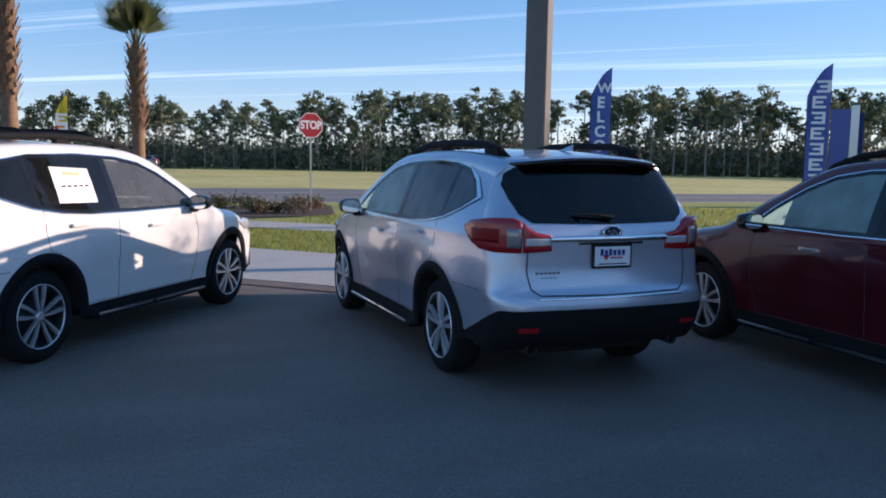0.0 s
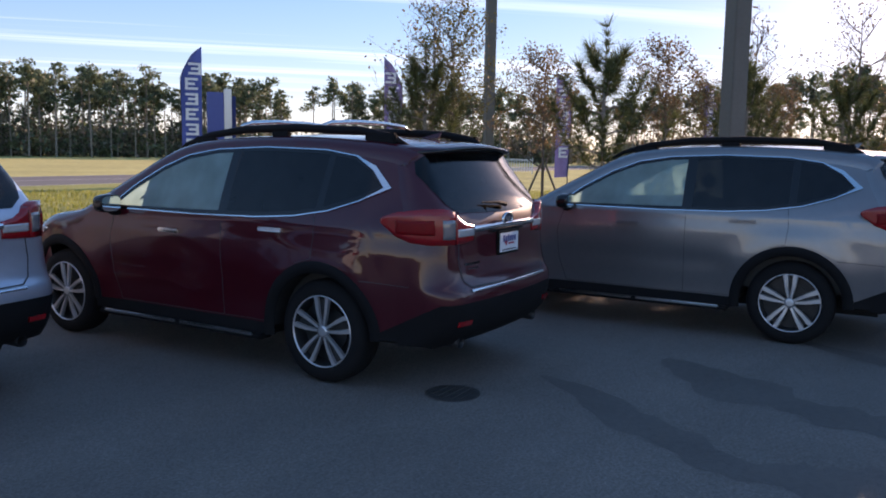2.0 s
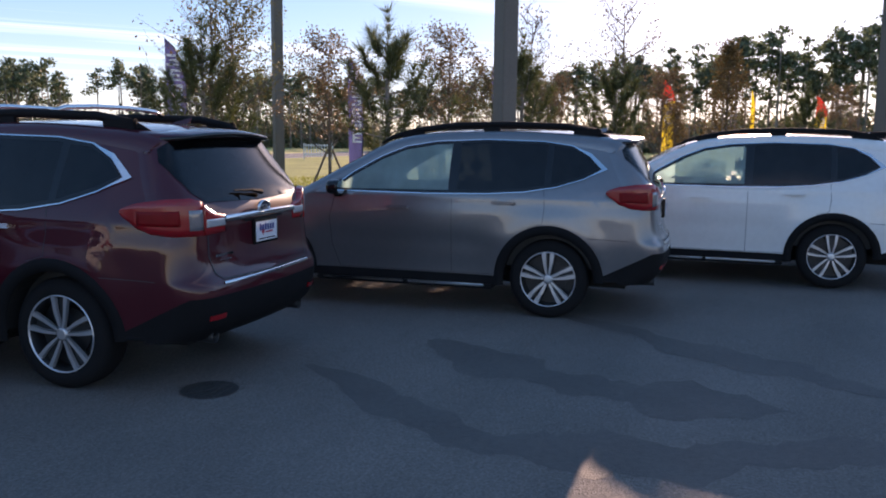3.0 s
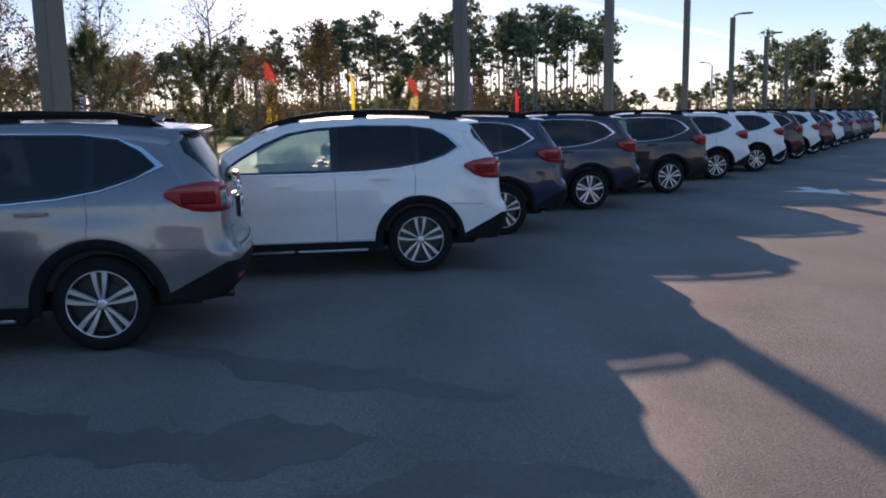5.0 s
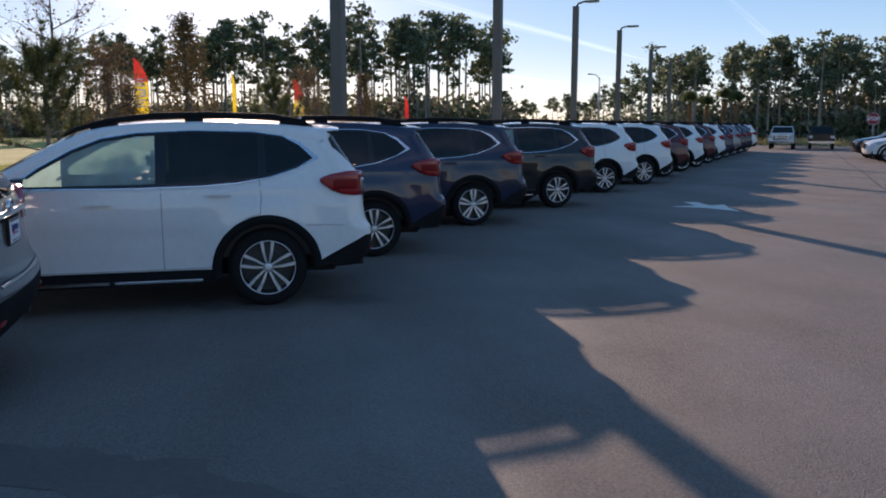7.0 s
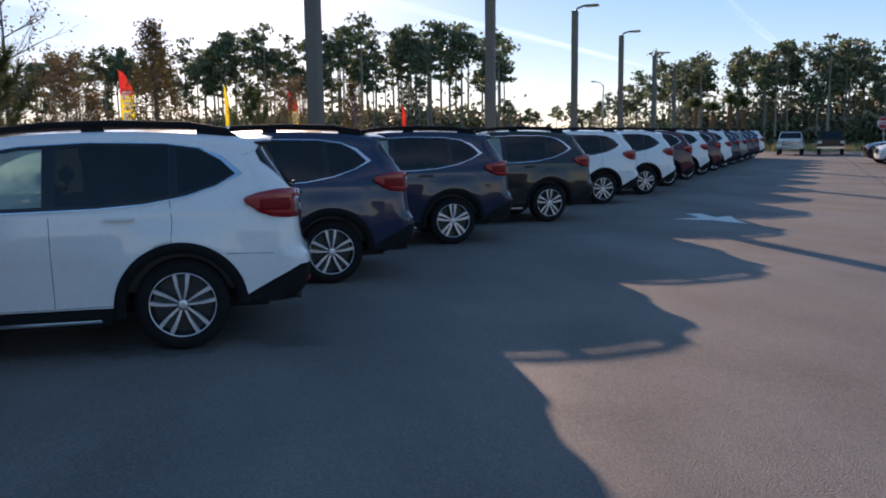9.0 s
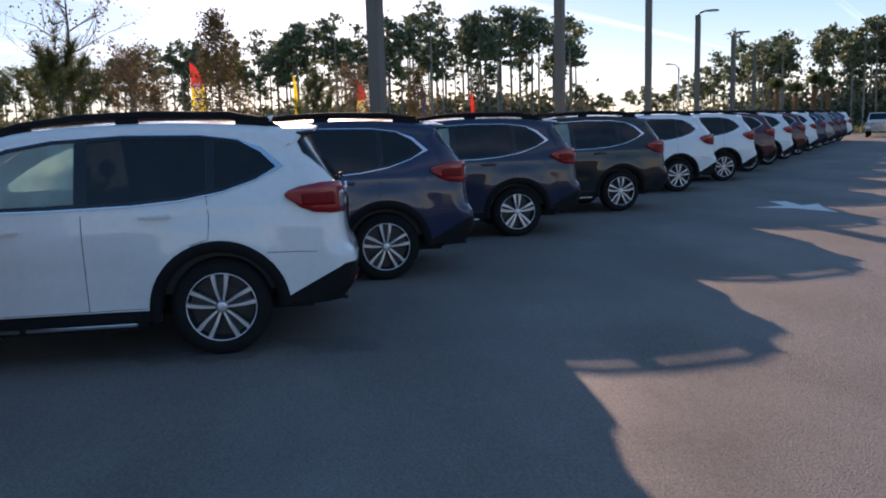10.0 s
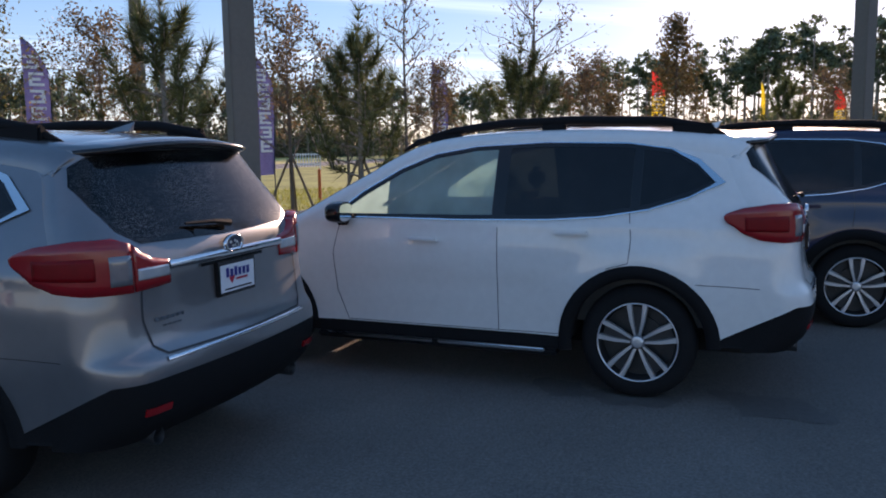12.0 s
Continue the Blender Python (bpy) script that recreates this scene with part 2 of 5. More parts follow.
def catmull(pts, n):
    """Dense smooth chain through points."""
    P = [Vector(p) for p in pts]
    P = [P[0] * 2 - P[1]] + P + [P[-1] * 2 - P[-2]]
    out = []
    for i in range(1, len(P) - 2):
        for k in range(n):
            t = k / n
            a, b, c, d = P[i - 1:i + 3]
            out.append(0.5 * ((2 * b) + (c - a) * t + (2 * a - 5 * b + 4 * c - d) * t * t + (3 * b - a - 3 * c + d) * t ** 3))
    return out + [P[-2]]


# side outline of the large estate car: rear bumper up over the roof to the nose; y forward from the rear axle
OUTLINE = [(-0.96, 0.36), (-1.05, 0.46), (-1.085, 0.60), (-1.075, 0.72), (-1.03, 0.80), (-1.005, 0.92), (-0.998, 1.03), (-0.995, 1.13), (-0.970, 1.23), (-0.905, 1.34),
           (-0.80, 1.50), (-0.72, 1.63), (-0.66, 1.705), (-0.50, 1.745), (-0.1, 1.775), (0.5, 1.79), (1.1, 1.775), (1.55, 1.725), (1.85, 1.62), (2.15, 1.46), (2.5, 1.26),
           (2.72, 1.165), (3.1, 1.11), (3.5, 1.03), (3.72, 0.95), (3.85, 0.82), (3.90, 0.66), (3.89, 0.48), (3.80, 0.34)]
CHAIN = catmull(OUTLINE, 4)
CORNER = [(-1.1, 0.20), (-0.93, 0.20), (-0.6, 0.12), (0.0, 0.09), (1.5, 0.09), (2.5, 0.08), (3.2, 0.10), (3.9, 0.22)]   # roundness of the edge
BOW = [(-1.1, 0.07), (-0.9, 0.07), (-0.75, 0.08), (-0.5, 0.05), (0.3, 0.035), (1.4, 0.045), (2.0, 0.09), (2.6, 0.07), (3.1, 0.07), (3.6, 0.14), (3.9, 0.24)]


def half_width(y, z):
    """Half the width of the body's side at a place of its side view."""
    w = 0.925 + 0.035 * smooth(0.40, 0.80, z) - 0.012 * smooth(0.95, 1.12, z)
    up = max(0.0, z - 1.13)
    w -= 0.30 * up + 0.16 * up * up
    w -= 0.105 * smooth(-0.25, -1.15, y) * (0.6 + 0.4 * smooth(0.5, 1.2, z)) + 0.05 * smooth(0.6, -0.7, y) * smooth(1.15, 1.6, z)
    w -= 0.16 * smooth(2.6, 3.95, y)
    for c in (0.0, 2.89):   # swollen wheel arches
        d = math.hypot(y - c, z - 0.37)
        w += 0.018 * math.exp(-((d - 0.50) / 0.14) ** 2)
    w -= 0.012 * math.exp(-((z - 0.70) / 0.10) ** 2) * smooth(0.4, 0.8, y) * smooth(2.5, 2.1, y)
    return w


def chain_normal(i):
    a, b = CHAIN[max(i - 1, 0)], CHAIN[min(i + 1, len(CHAIN) - 1)]
    d = (b - a).normalized()
    inward = Vector((d.y, -d.x))
    if abs(CHAIN[i].x - 1.5) > 2:   # bumpers: straight corners
        inward = inward.lerp(Vector((1.0 if CHAIN[i].x < 0 else -1.0, 0.0)), smooth(1.0, 0.72, CHAIN[i].y)).normalized()
    return inward


def crown_point(i, s):
    """Point of the crown at outline step i, s from 0 (middle) to 1 (side edge)."""
    p, nrm = CHAIN[i], chain_normal(i)
    r, bow = lerp_table(CORNER, p.x), lerp_table(BOW, p.x)
    edge = p + nrm * (r + bow)
    w = half_width(edge.x, edge.y)
    x = w * s
    q = max(0.0, (x - (w - r)) / r)
    d = bow * s * s + r * (1 - math.sqrt(max(0.0, 1 - q * q)))
    return Vector((x, p.x + nrm.x * d, p.y + nrm.y * d))


S_STEPS = [0, .12, .24, .36, .48, .6, .7, .78, .84, .885, .92, .95, .972, .988, .997, 1.0]
ARCH_R = 0.445


def lower_z(y):
    z = 0.30 if y > -0.3 else 0.385
    for c in (0.0, 2.89):
        d = abs(y - c)
        if d < ARCH_R:
            z = max(z, 0.37 + math.sqrt(ARCH_R ** 2 - d * d))
    return z


def inside(poly, y, z):
    hit = False
    for (a, b), (c, d) in zip(poly, poly[1:] + poly[:1]):
        if (b > z) != (d > z) and y < (c - a) * (z - b) / (d - b) + a:
            hit = not hit
    return hit


# windows in the side view
WIN_ALL = [(2.22, 1.165), (1.98, 1.335), (1.70, 1.495), (1.45, 1.595), (1.15, 1.645), (0.65, 1.668), (0.10, 1.655), (-0.18, 1.615), (-0.34, 1.53), (-0.455, 1.415), (-0.30, 1.335), (-0.05, 1.255), (0.25, 1.205), (0.60, 1.18), (1.2, 1.168)]


def shrink(poly, d):
    out = []
    n = len(poly)
    for i in range(n):
        a, b, c = Vector(poly[i - 1]), Vector(poly[i]), Vector(poly[(i + 1) % n])
        u, v = (b - a).normalized(), (c - b).normalized()
        m = Vector((-u.y, u.x)) + Vector((-v.y, v.x))
        m.normalize()
        out.append(tuple(b + m * d))
    return out


def clip_poly(poly, y0, y1):
    """The part of a side-view polygon between two heights of y."""
    for lim, sign in ((y0, 1), (y1, -1)):
        res = []
        for a, b in zip(poly, poly[1:] + poly[:1]):
            ina, inb = (a[0] - lim) * sign >= 0, (b[0] - lim) * sign >= 0
            if ina:
                res.append(a)
            if ina != inb:
                f = (lim - a[0]) / (b[0] - a[0])
                res.append((lim, a[1] + (b[1] - a[1]) * f))
        poly = res
    return poly


def densify(poly, step, closed=True):
    out = []
    seq = list(zip(poly, poly[1:] + poly[:1])) if closed else list(zip(poly, poly[1:]))
    for a, b in seq:
        n = max(1, int(math.dist(a, b) / step))
        out += [(a[0] + (b[0] - a[0]) * k / n, a[1] + (b[1] - a[1]) * k / n) for k in range(n)]
    return out if closed else out + [poly[-1]]


def side_patch(bm, poly, off, side, step=0.06, thick=0.0):
    """A piece of surface lying on the car's side, off metres proud."""
    poly = densify(poly, step)
    ys, zs = [p[0] for p in poly], [p[1] for p in poly]
    vs = [bm.verts.new((0, y, z)) for y, z in poly]
    es = [bm.edges.new((vs[i], vs[(i + 1) % len(vs)])) for i in range(len(vs))]
    fs = [f for f in bmesh.ops.triangle_fill(bm, edges=es, use_beauty=True)["geom"] if isinstance(f, bmesh.types.BMFace)]
    for k in range(1, int((max(ys) - min(ys)) / 0.09) + 1):
        geo = list({v for f in fs if f.is_valid for v in f.verts}) + list({e for f in fs if f.is_valid for e in f.edges}) + [f for f in fs if f.is_valid]
        r = bmesh.ops.bisect_plane(bm, geom=geo, plane_co=(0, min(ys) + k * 0.09, 0), plane_no=(0, 1, 0))
        fs = [g for g in r["geom"] if isinstance(g, bmesh.types.BMFace)]
    for k in range(1, int((max(zs) - min(zs)) / 0.07) + 1):
        geo = list({v for f in fs if f.is_valid for v in f.verts}) + list({e for f in fs if f.is_valid for e in f.edges}) + [f for f in fs if f.is_valid]
        r = bmesh.ops.bisect_plane(bm, geom=geo, plane_co=(0, 0, min(zs) + k * 0.07), plane_no=(0, 0, 1))
        fs = [g for g in r["geom"] if isinstance(g, bmesh.types.BMFace)]
    if thick:
        r = bmesh.ops.extrude_face_region(bm, geom=fs)
        top = {v for v in r["geom"] if isinstance(v, bmesh.types.BMVert)}
        allv = {v for f in fs if f.is_valid for v in f.verts} | top
        for v in allv:
            v.co.x = side * (half_width(v.co.y, v.co.z) + (off if v in top else off - thick))
    else:
        for v in {v for f in fs if f.is_valid for v in f.verts}:
            v.co.x = side * (half_width(v.co.y, v.co.z) + off)
    return bm


def side_strip(bm, line, width, off, side, thick=0.006, step=0.05):
    """A thin band along a line of the side view, with its own thickness."""
    pts = densify(line, step, False)
    rows = []
    for i, p in enumerate(pts):
        a, b = Vector(pts[max(i - 1, 0)]), Vector(pts[min(i + 1, len(pts) - 1)])
        d = (b - a).normalized()
        nrm = Vector((-d.y, d.x)) * width / 2
        row = []
        for q, o in ((Vector(p) + nrm, off - thick), (Vector(p) + nrm * 0.8, off), (Vector(p) - nrm * 0.8, off), (Vector(p) - nrm, off - thick)):
            row.append(bm.verts.new((side * (half_width(q.x, q.y) + o), q.x, q.y)))
        rows.append(row)
    for r0, r1 in zip(rows, rows[1:]):
        for k in range(3):
            bm.faces.new((r0[k], r0[k + 1], r1[k + 1], r1[k]))
    return bm


REAR_I = [i for i, p in enumerate(CHAIN) if p.x < -0.45 and p.y > 0.36]


def rear_point(x, z, off=0.0):
    """Point of the tail at a height of its outline, x across."""
    i = min(REAR_I, key=lambda k: abs(CHAIN[k].y - z))
    j = min(i + 1, REAR_I[-1]) if CHAIN[i].y < z else max(i - 1, REAR_I[0])
    f = 0 if i == j or CHAIN[j].y == CHAIN[i].y else (z - CHAIN[i].y) / (CHAIN[j].y - CHAIN[i].y)
    ps = []
    for k in (i, j):
        p, nrm = CHAIN[k], chain_normal(k)
        r, bow = lerp_table(CORNER, p.x), lerp_table(BOW, p.x)
        e = p + nrm * (r + bow)
        w = half_width(e.x, e.y)
        s = min(abs(x) / w, 1.0)
        q = max(0.0, (abs(x) - (w - r)) / r)
        d = bow * s * s + r * (1 - math.sqrt(max(0.0, 1 - min(q, 1) ** 2))) - off
        ps.append(Vector((x, p.x + nrm.x * d, p.y + nrm.y * d)))
    return ps[0].lerp(ps[1], f)


def rear_patch(bm, poly, off, thick=0.0, cell=0.05):
    """A piece of surface lying on the tail; poly in x and outline height."""
    poly = densify(poly, 0.05)
    vs = [bm.verts.new((x, 0, z)) for x, z in poly]
    es = [bm.edges.new((vs[i], vs[(i + 1) % len(vs)])) for i in range(len(vs))]
    fs = [f for f in bmesh.ops.triangle_fill(bm, edges=es, use_beauty=True)["geom"] if isinstance(f, bmesh.types.BMFace)]
    for ax in (0, 2):
        vals = [p[0 if ax == 0 else 1] for p in poly]
        k = 1
        while min(vals) + k * cell < max(vals):
            co, no = [0, 0, 0], [0, 0, 0]
            co[ax], no[ax] = min(vals) + k * cell, 1
            geo = list({v for f in fs if f.is_valid for v in f.verts}) + list({e for f in fs if f.is_valid for e in f.edges}) + [f for f in fs if f.is_valid]
            fs = [g for g in bmesh.ops.bisect_plane(bm, geom=geo, plane_co=co, plane_no=no)["geom"] if isinstance(g, bmesh.types.BMFace)]
            k += 1
    top = set()
    if thick:
        r = bmesh.ops.extrude_face_region(bm, geom=fs)
        top = {v for v in r["geom"] if isinstance(v, bmesh.types.BMVert)}
    allv = {v for f in fs if f.is_valid for v in f.verts} | top
    for v in allv:
        v.co = rear_point(v.co.x, v.co.z, off if (v in top or not thick) else off - thick)
    return bm


def rear_strip(bm, x0, x1, z0, z1, off):
    """A smooth raised bar across the tail."""
    rows = []
    for k in range(33):
        x = x0 + (x1 - x0) * k / 32
        h = z1 - z0
        rows.append([bm.verts.new(rear_point(x, z0 + h * f, o)) for f, o in ((0.0, -0.004), (0.06, off * 0.8), (0.3, off), (0.7, off), (0.94, off * 0.8), (1.0, -0.004))])
    for a, b in zip(rows, rows[1:]):
        for q in range(5):
            bm.faces.new((a[q], a[q + 1], b[q + 1], b[q]))
    return bm


def fix(bm):
    bmesh.ops.recalc_face_normals(bm, faces=bm.faces[:])
    return bm


def facing(bm, way):
    """Turn an open sheet so that its faces look the given way."""
    bmesh.ops.recalc_face_normals(bm, faces=bm.faces[:])
    bm.normal_update()
    if sum(f.normal.dot(Vector(way)) * f.calc_area() for f in bm.faces) < 0:
        bmesh.ops.reverse_faces(bm, faces=bm.faces[:])
    return bm


def body_shell():
    """Painted shell: crown from tail to nose and both sides with wheel arches; window holes left open."""
    bm = bmesh.new()
    hole = shrink(WIN_ALL, 0.018)
    n = len(CHAIN)
    rows = []
    for i in range(n):
        row = [bm.verts.new(crown_point(i, s)) for s in S_STEPS]
        left = [row[0]] + [bm.verts.new((-v.co.x, v.co.y, v.co.z)) for v in row[1:]]
        rows.append((row, left))
    for i in range(n - 1):
        mid = (CHAIN[i] + CHAIN[i + 1]) / 2
        for half in (0, 1):
            a, b = rows[i][half], rows[i + 1][half]
            for k in range(len(S_STEPS) - 1):
                s = S_STEPS[k]
                if mid.x > 1.72 and 1.20 < mid.y < 1.66 and s < 0.88:
                    continue   # windscreen
                if mid.x < -0.6 and 1.27 < mid.y < 1.655 and s < 0.69:
                    continue   # rear window
                f = bm.faces.new((a[k], a[k + 1], b[k + 1], b[k]))
    # sides: from the crown's edge down to the lower edge; at tail and nose a strip along the upright edge first
    NR = 58
    for half, sg in ((0, 1), (1, -1)):
        edge = [rows[i][half][-1] for i in range(n)]
        i0 = next(i for i in range(n) if edge[i].co.z > 1.25)
        i1 = max(i for i in range(n) if edge[i].co.z > 0.93 and edge[i].co.y > 2.5)
        y0 = max(edge[i].co.y for i in range(i0 + 1))
        y1 = min(edge[i].co.y for i in range(i1, n))
        for lo, hi, yy in ((0, i0, y0), (i1, n - 1, y1)):
            prev = None
            for i in range(lo, hi + 1):
                v = bm.verts.new((sg * half_width(yy, edge[i].co.z), yy, edge[i].co.z))
                if prev:
                    bm.faces.new((edge[i - 1], edge[i], v, prev))
                prev = v
        tops = [(y0, edge[i0].co.z)] + [(edge[i].co.y, edge[i].co.z) for i in range(i0 + 1, i1) if y0 < edge[i].co.y < y1] + [(y1, edge[i1].co.z)]
        mono = [tops[0]]
        for p in tops[1:]:
            if p[0] > mono[-1][0] + 0.0015:
                mono.append(p)
        last, over = edge[i0], []
        for i in range(i0 + 1, i1):   # close the slivers beside folded edge points
            p = (edge[i].co.y, edge[i].co.z)
            if p in mono:
                if over:
                    bm.faces.new([last, *over, edge[i]])
                last, over = edge[i], []
            else:
                over.append(edge[i])
        line = densify(mono, 0.026, False)
        cols = []
        for y, z in line:
            zb = min(lower_z(y), z)
            cols.append([bm.verts.new((sg * half_width(y, z + (zb - z) * k / NR), y, z + (zb - z) * k / NR)) for k in range(NR + 1)])
        for a, b in zip(cols, cols[1:]):
            for k in range(NR):
                cy = (a[k].co.y + b[k].co.y) / 2
                cz = (a[k].co.z + b[k + 1].co.z) / 2
                if inside(hole, cy, cz):
                    continue
                bm.faces.new((a[k], b[k], b[k + 1], a[k + 1]))
    loose = [v for v in bm.verts if not v.link_faces]
    bmesh.ops.delete(bm, geom=loose, context='VERTS')
    bmesh.ops.dissolve_degenerate(bm, dist=0.0005, edges=bm.edges[:])
    fix(bm)
    # cut along the edges of the unpainted lower parts
    for co, no in (((0, 0, 0.655), (0, 0, 1)), ((0, -0.50, 0.43), (0, 0.5, 1.0)), ((0, 0, 0.43), (0, 0, 1)), ((0, 0, 0.385), (0, 0, 1))):
        low = [f for f in bm.faces if min(v.co.z for v in f.verts) < 0.85]
        geo = low + list({e for f in low for e in f.edges}) + list({v for f in low for v in f.verts})
        bmesh.ops.bisect_plane(bm, geom=geo, plane_co=co, plane_no=no)
    for f in bm.faces:
        c = f.calc_center_median()
        slant = (0.5 * (c.y + 0.50) + (c.z - 0.43) < 0) if c.y < -0.50 else c.z < 0.43
        f.material_index = 1 if (c.y < -0.3 and c.z < 0.655 and slant) or (-0.3 <= c.y < 3 and c.z < 0.385) or (c.y > 3 and c.z < 0.385) else 0
    return bm


def glass(name, tint, fog=0.0, fogcol=(0.75, 0.8, 0.8), dew=0.0):
    m = bpy.data.materials.new(name)
    m.use_nodes = True
    n, l = m.node_tree.nodes, m.node_tree.links
    n.remove(n["Principled BSDF"])
    o = n["Material Output"]
    tr = n.new("ShaderNodeBsdfTransparent")
    tr.inputs[0].default_value = (*tint, 1)
    gl = n.new("ShaderNodeBsdfGlossy")
    gl.inputs["Roughness"].default_value = 0.03
    base = tr.outputs[0]
    if fog or dew:
        df = n.new("ShaderNodeBsdfDiffuse")
        df.inputs[0].default_value = (*fogcol, 1)
        tl = n.new("ShaderNodeBsdfTranslucent")
        tl.inputs[0].default_value = (*fogcol, 1)
        a = n.new("ShaderNodeMixShader")
        l.new(df.outputs[0], a.inputs[1]), l.new(tl.outputs[0], a.inputs[2])
        b = n.new("ShaderNodeMixShader")
        l.new(base, b.inputs[1]), l.new(a.outputs[0], b.inputs[2])
        co = n.new("ShaderNodeTexCoord")
        mpn = n.new("ShaderNodeMapping")
        nz2 = n.new("ShaderNodeTexNoise")
        l.new(co.outputs["Object"], mpn.inputs[0]), l.new(mpn.outputs[0], nz2.inputs["Vector"])
        mr = n.new("ShaderNodeMapRange")
        l.new(nz2.outputs["Fac"], mr.inputs["Value"])
        if dew:   # beads and runs of water
            mpn.inputs["Scale"].default_value = (1, 1, 0.30)
            nz2.inputs["Scale"].default_value, nz2.inputs["Detail"].default_value, nz2.inputs["Roughness"].default_value = 340, 4, 0.7
            mr.inputs["From Min"].default_value, mr.inputs["From Max"].default_value = (0.575, 0.63) if dew > 0.3 else (0.62, 0.66)
            mr.inputs["To Max"].default_value = max(dew, 0.4)
            a.inputs[0].default_value = 0.25
            gl.inputs["Roughness"].default_value = 0.10
        else:
            nz2.inputs["Scale"].default_value = 5
            gl.inputs["Roughness"].default_value = 0.03 if fog < 0.3 else 0.22
            mr.inputs["To Min"].default_value, mr.inputs["To Max"].default_value = fog * 0.6, fog * 1.3
            a.inputs[0].default_value = 0.6
        if dew:
            big = n.new("ShaderNodeTexNoise")
            big.inputs["Scale"].default_value = 2.2
            l.new(co.outputs["Object"], big.inputs["Vector"])
            bm_ = n.new("ShaderNodeMapRange")
            bm_.inputs["From Min"].default_value, bm_.inputs["From Max"].default_value = 0.30, 0.56
            l.new(big.outputs["Fac"], bm_.inputs["Value"])
            ml = n.new("ShaderNodeMath")
            ml.operation = 'MULTIPLY'
            l.new(mr.outputs[0], ml.inputs[0]), l.new(bm_.outputs[0], ml.inputs[1])
            l.new(ml.outputs[0], b.inputs[0])
        else:
            l.new(mr.outputs[0], b.inputs[0])
        base = b.outputs[0]
    fr = n.new("ShaderNodeFresnel")
    fr.inputs[0].default_value = 1.5
    ms = n.new("ShaderNodeMixShader")
    l.new(fr.outputs[0], ms.inputs[0]), l.new(base, ms.inputs[1]), l.new(gl.outputs[0], ms.inputs[2])
    l.new(ms.outputs[0], o.inputs["Surface"])
    return m


def paint(name, base, metal=0.0, rough=0.35):
    return material(name, base, rough, metal, var=0.05, scale=1.2, coat=1.0, spec=0.15)


SILVER = paint("silver_paint", (0.43, 0.49, 0.58), 0.65, 0.30)
TAUPE = paint("warm_silver_paint", (0.21, 0.212, 0.22), 0.65, 0.30)
RED = paint("crimson_paint", (0.072, 0.004, 0.010), 0.0, 0.4)
WHITE = paint("white_paint", (0.74, 0.735, 0.715), 0.0, 0.38)
NAVY = paint("navy_paint", (0.010, 0.018, 0.052), 0.0, 0.4)
BLACKBLUE = paint("blue_black_paint", (0.008, 0.014, 0.038), 0.0, 0.4)
GRAPHITE = paint("graphite_paint", (0.008, 0.009, 0.010), 0.0, 0.4)
CLAD = material("black_plastic", (0.010, 0.010, 0.011), 0.75, spec=0.15, var=0.2, scale=5, bump=0.15, bscale=300)
GLOSSBLACK = material("gloss_black_trim", (0.010, 0.010, 0.011), 0.12, var=0.1)
RUBBER = material("tyre_rubber", (0.013, 0.013, 0.014), 0.85, spec=0.2, var=0.2, scale=6, bump=0.3, bscale=90)
CHROME = material("chrome", (0.72, 0.73, 0.75), 0.10, 1.0, var=0.03)
ALLOY = material("machined_alloy", (0.66, 0.67, 0.69), 0.32, 0.75, var=0.05, scale=9)
ALLOYDARK = material("dark_alloy", (0.045, 0.047, 0.05), 0.4, 0.5, var=0.1)
SEATFAB = material("seat_leather", (0.05, 0.048, 0.046), 0.6, var=0.15, scale=7, bump=0.2)
REDLENS = material("red_lens", (0.36, 0.004, 0.008), 0.25, var=0.15, scale=20, coat=0.6)
DARKRED = material("dark_red_lens", (0.24, 0.003, 0.006), 0.35, var=0.2, scale=25, spec=0.2)
CLEARLENS = material("clear_lens", (0.55, 0.56, 0.57), 0.12, 0.3, var=0.15, scale=30, coat=1.0)
SMOKELENS = material("smoky_lens", (0.22, 0.22, 0.23), 0.12, 0.3, var=0.2, scale=30, coat=1.0)
PLATE = material("plate_white", (0.78, 0.78, 0.80), 0.4, var=0.04)
INKBLUE = material("ink_blue", (0.012, 0.022, 0.20), 0.5, var=0.1)
INKRED = material("ink_red", (0.55, 0.02, 0.05), 0.5, var=0.1)
PRIVACY = glass("privacy_glass", (0.012, 0.013, 0.014), fog=0.05, fogcol=(0.42, 0.45, 0.47))
FOGGED = glass("fogged_privacy_glass", (0.03, 0.035, 0.04), fog=0.42, fogcol=(0.44, 0.50, 0.56))
CLEAR = glass("clear_glass", (0.55, 0.66, 0.62), fog=0.62, fogcol=(0.54, 0.88, 0.86))
SCREEN = glass("windscreen_glass", (0.6, 0.68, 0.66), fog=0.25)
WETGLASS = glass("wet_rear_glass", (0.03, 0.034, 0.036), dew=0.16, fogcol=(0.75, 0.74, 0.72))
RUNNYGLASS = glass("dew_run_rear_glass", (0.03, 0.034, 0.036), dew=0.42, fogcol=(0.78, 0.76, 0.73))
MIRROR = material("mirror_glass", (0.86, 0.88, 0.88), 0.03, 1.0, var=0.01)
GAP = material("panel_gap_shade", (0.05, 0.05, 0.052), 0.8, var=0.2)
UNDER = material("underbody_black", (0.012, 0.012, 0.012), 0.9, var=0.2)


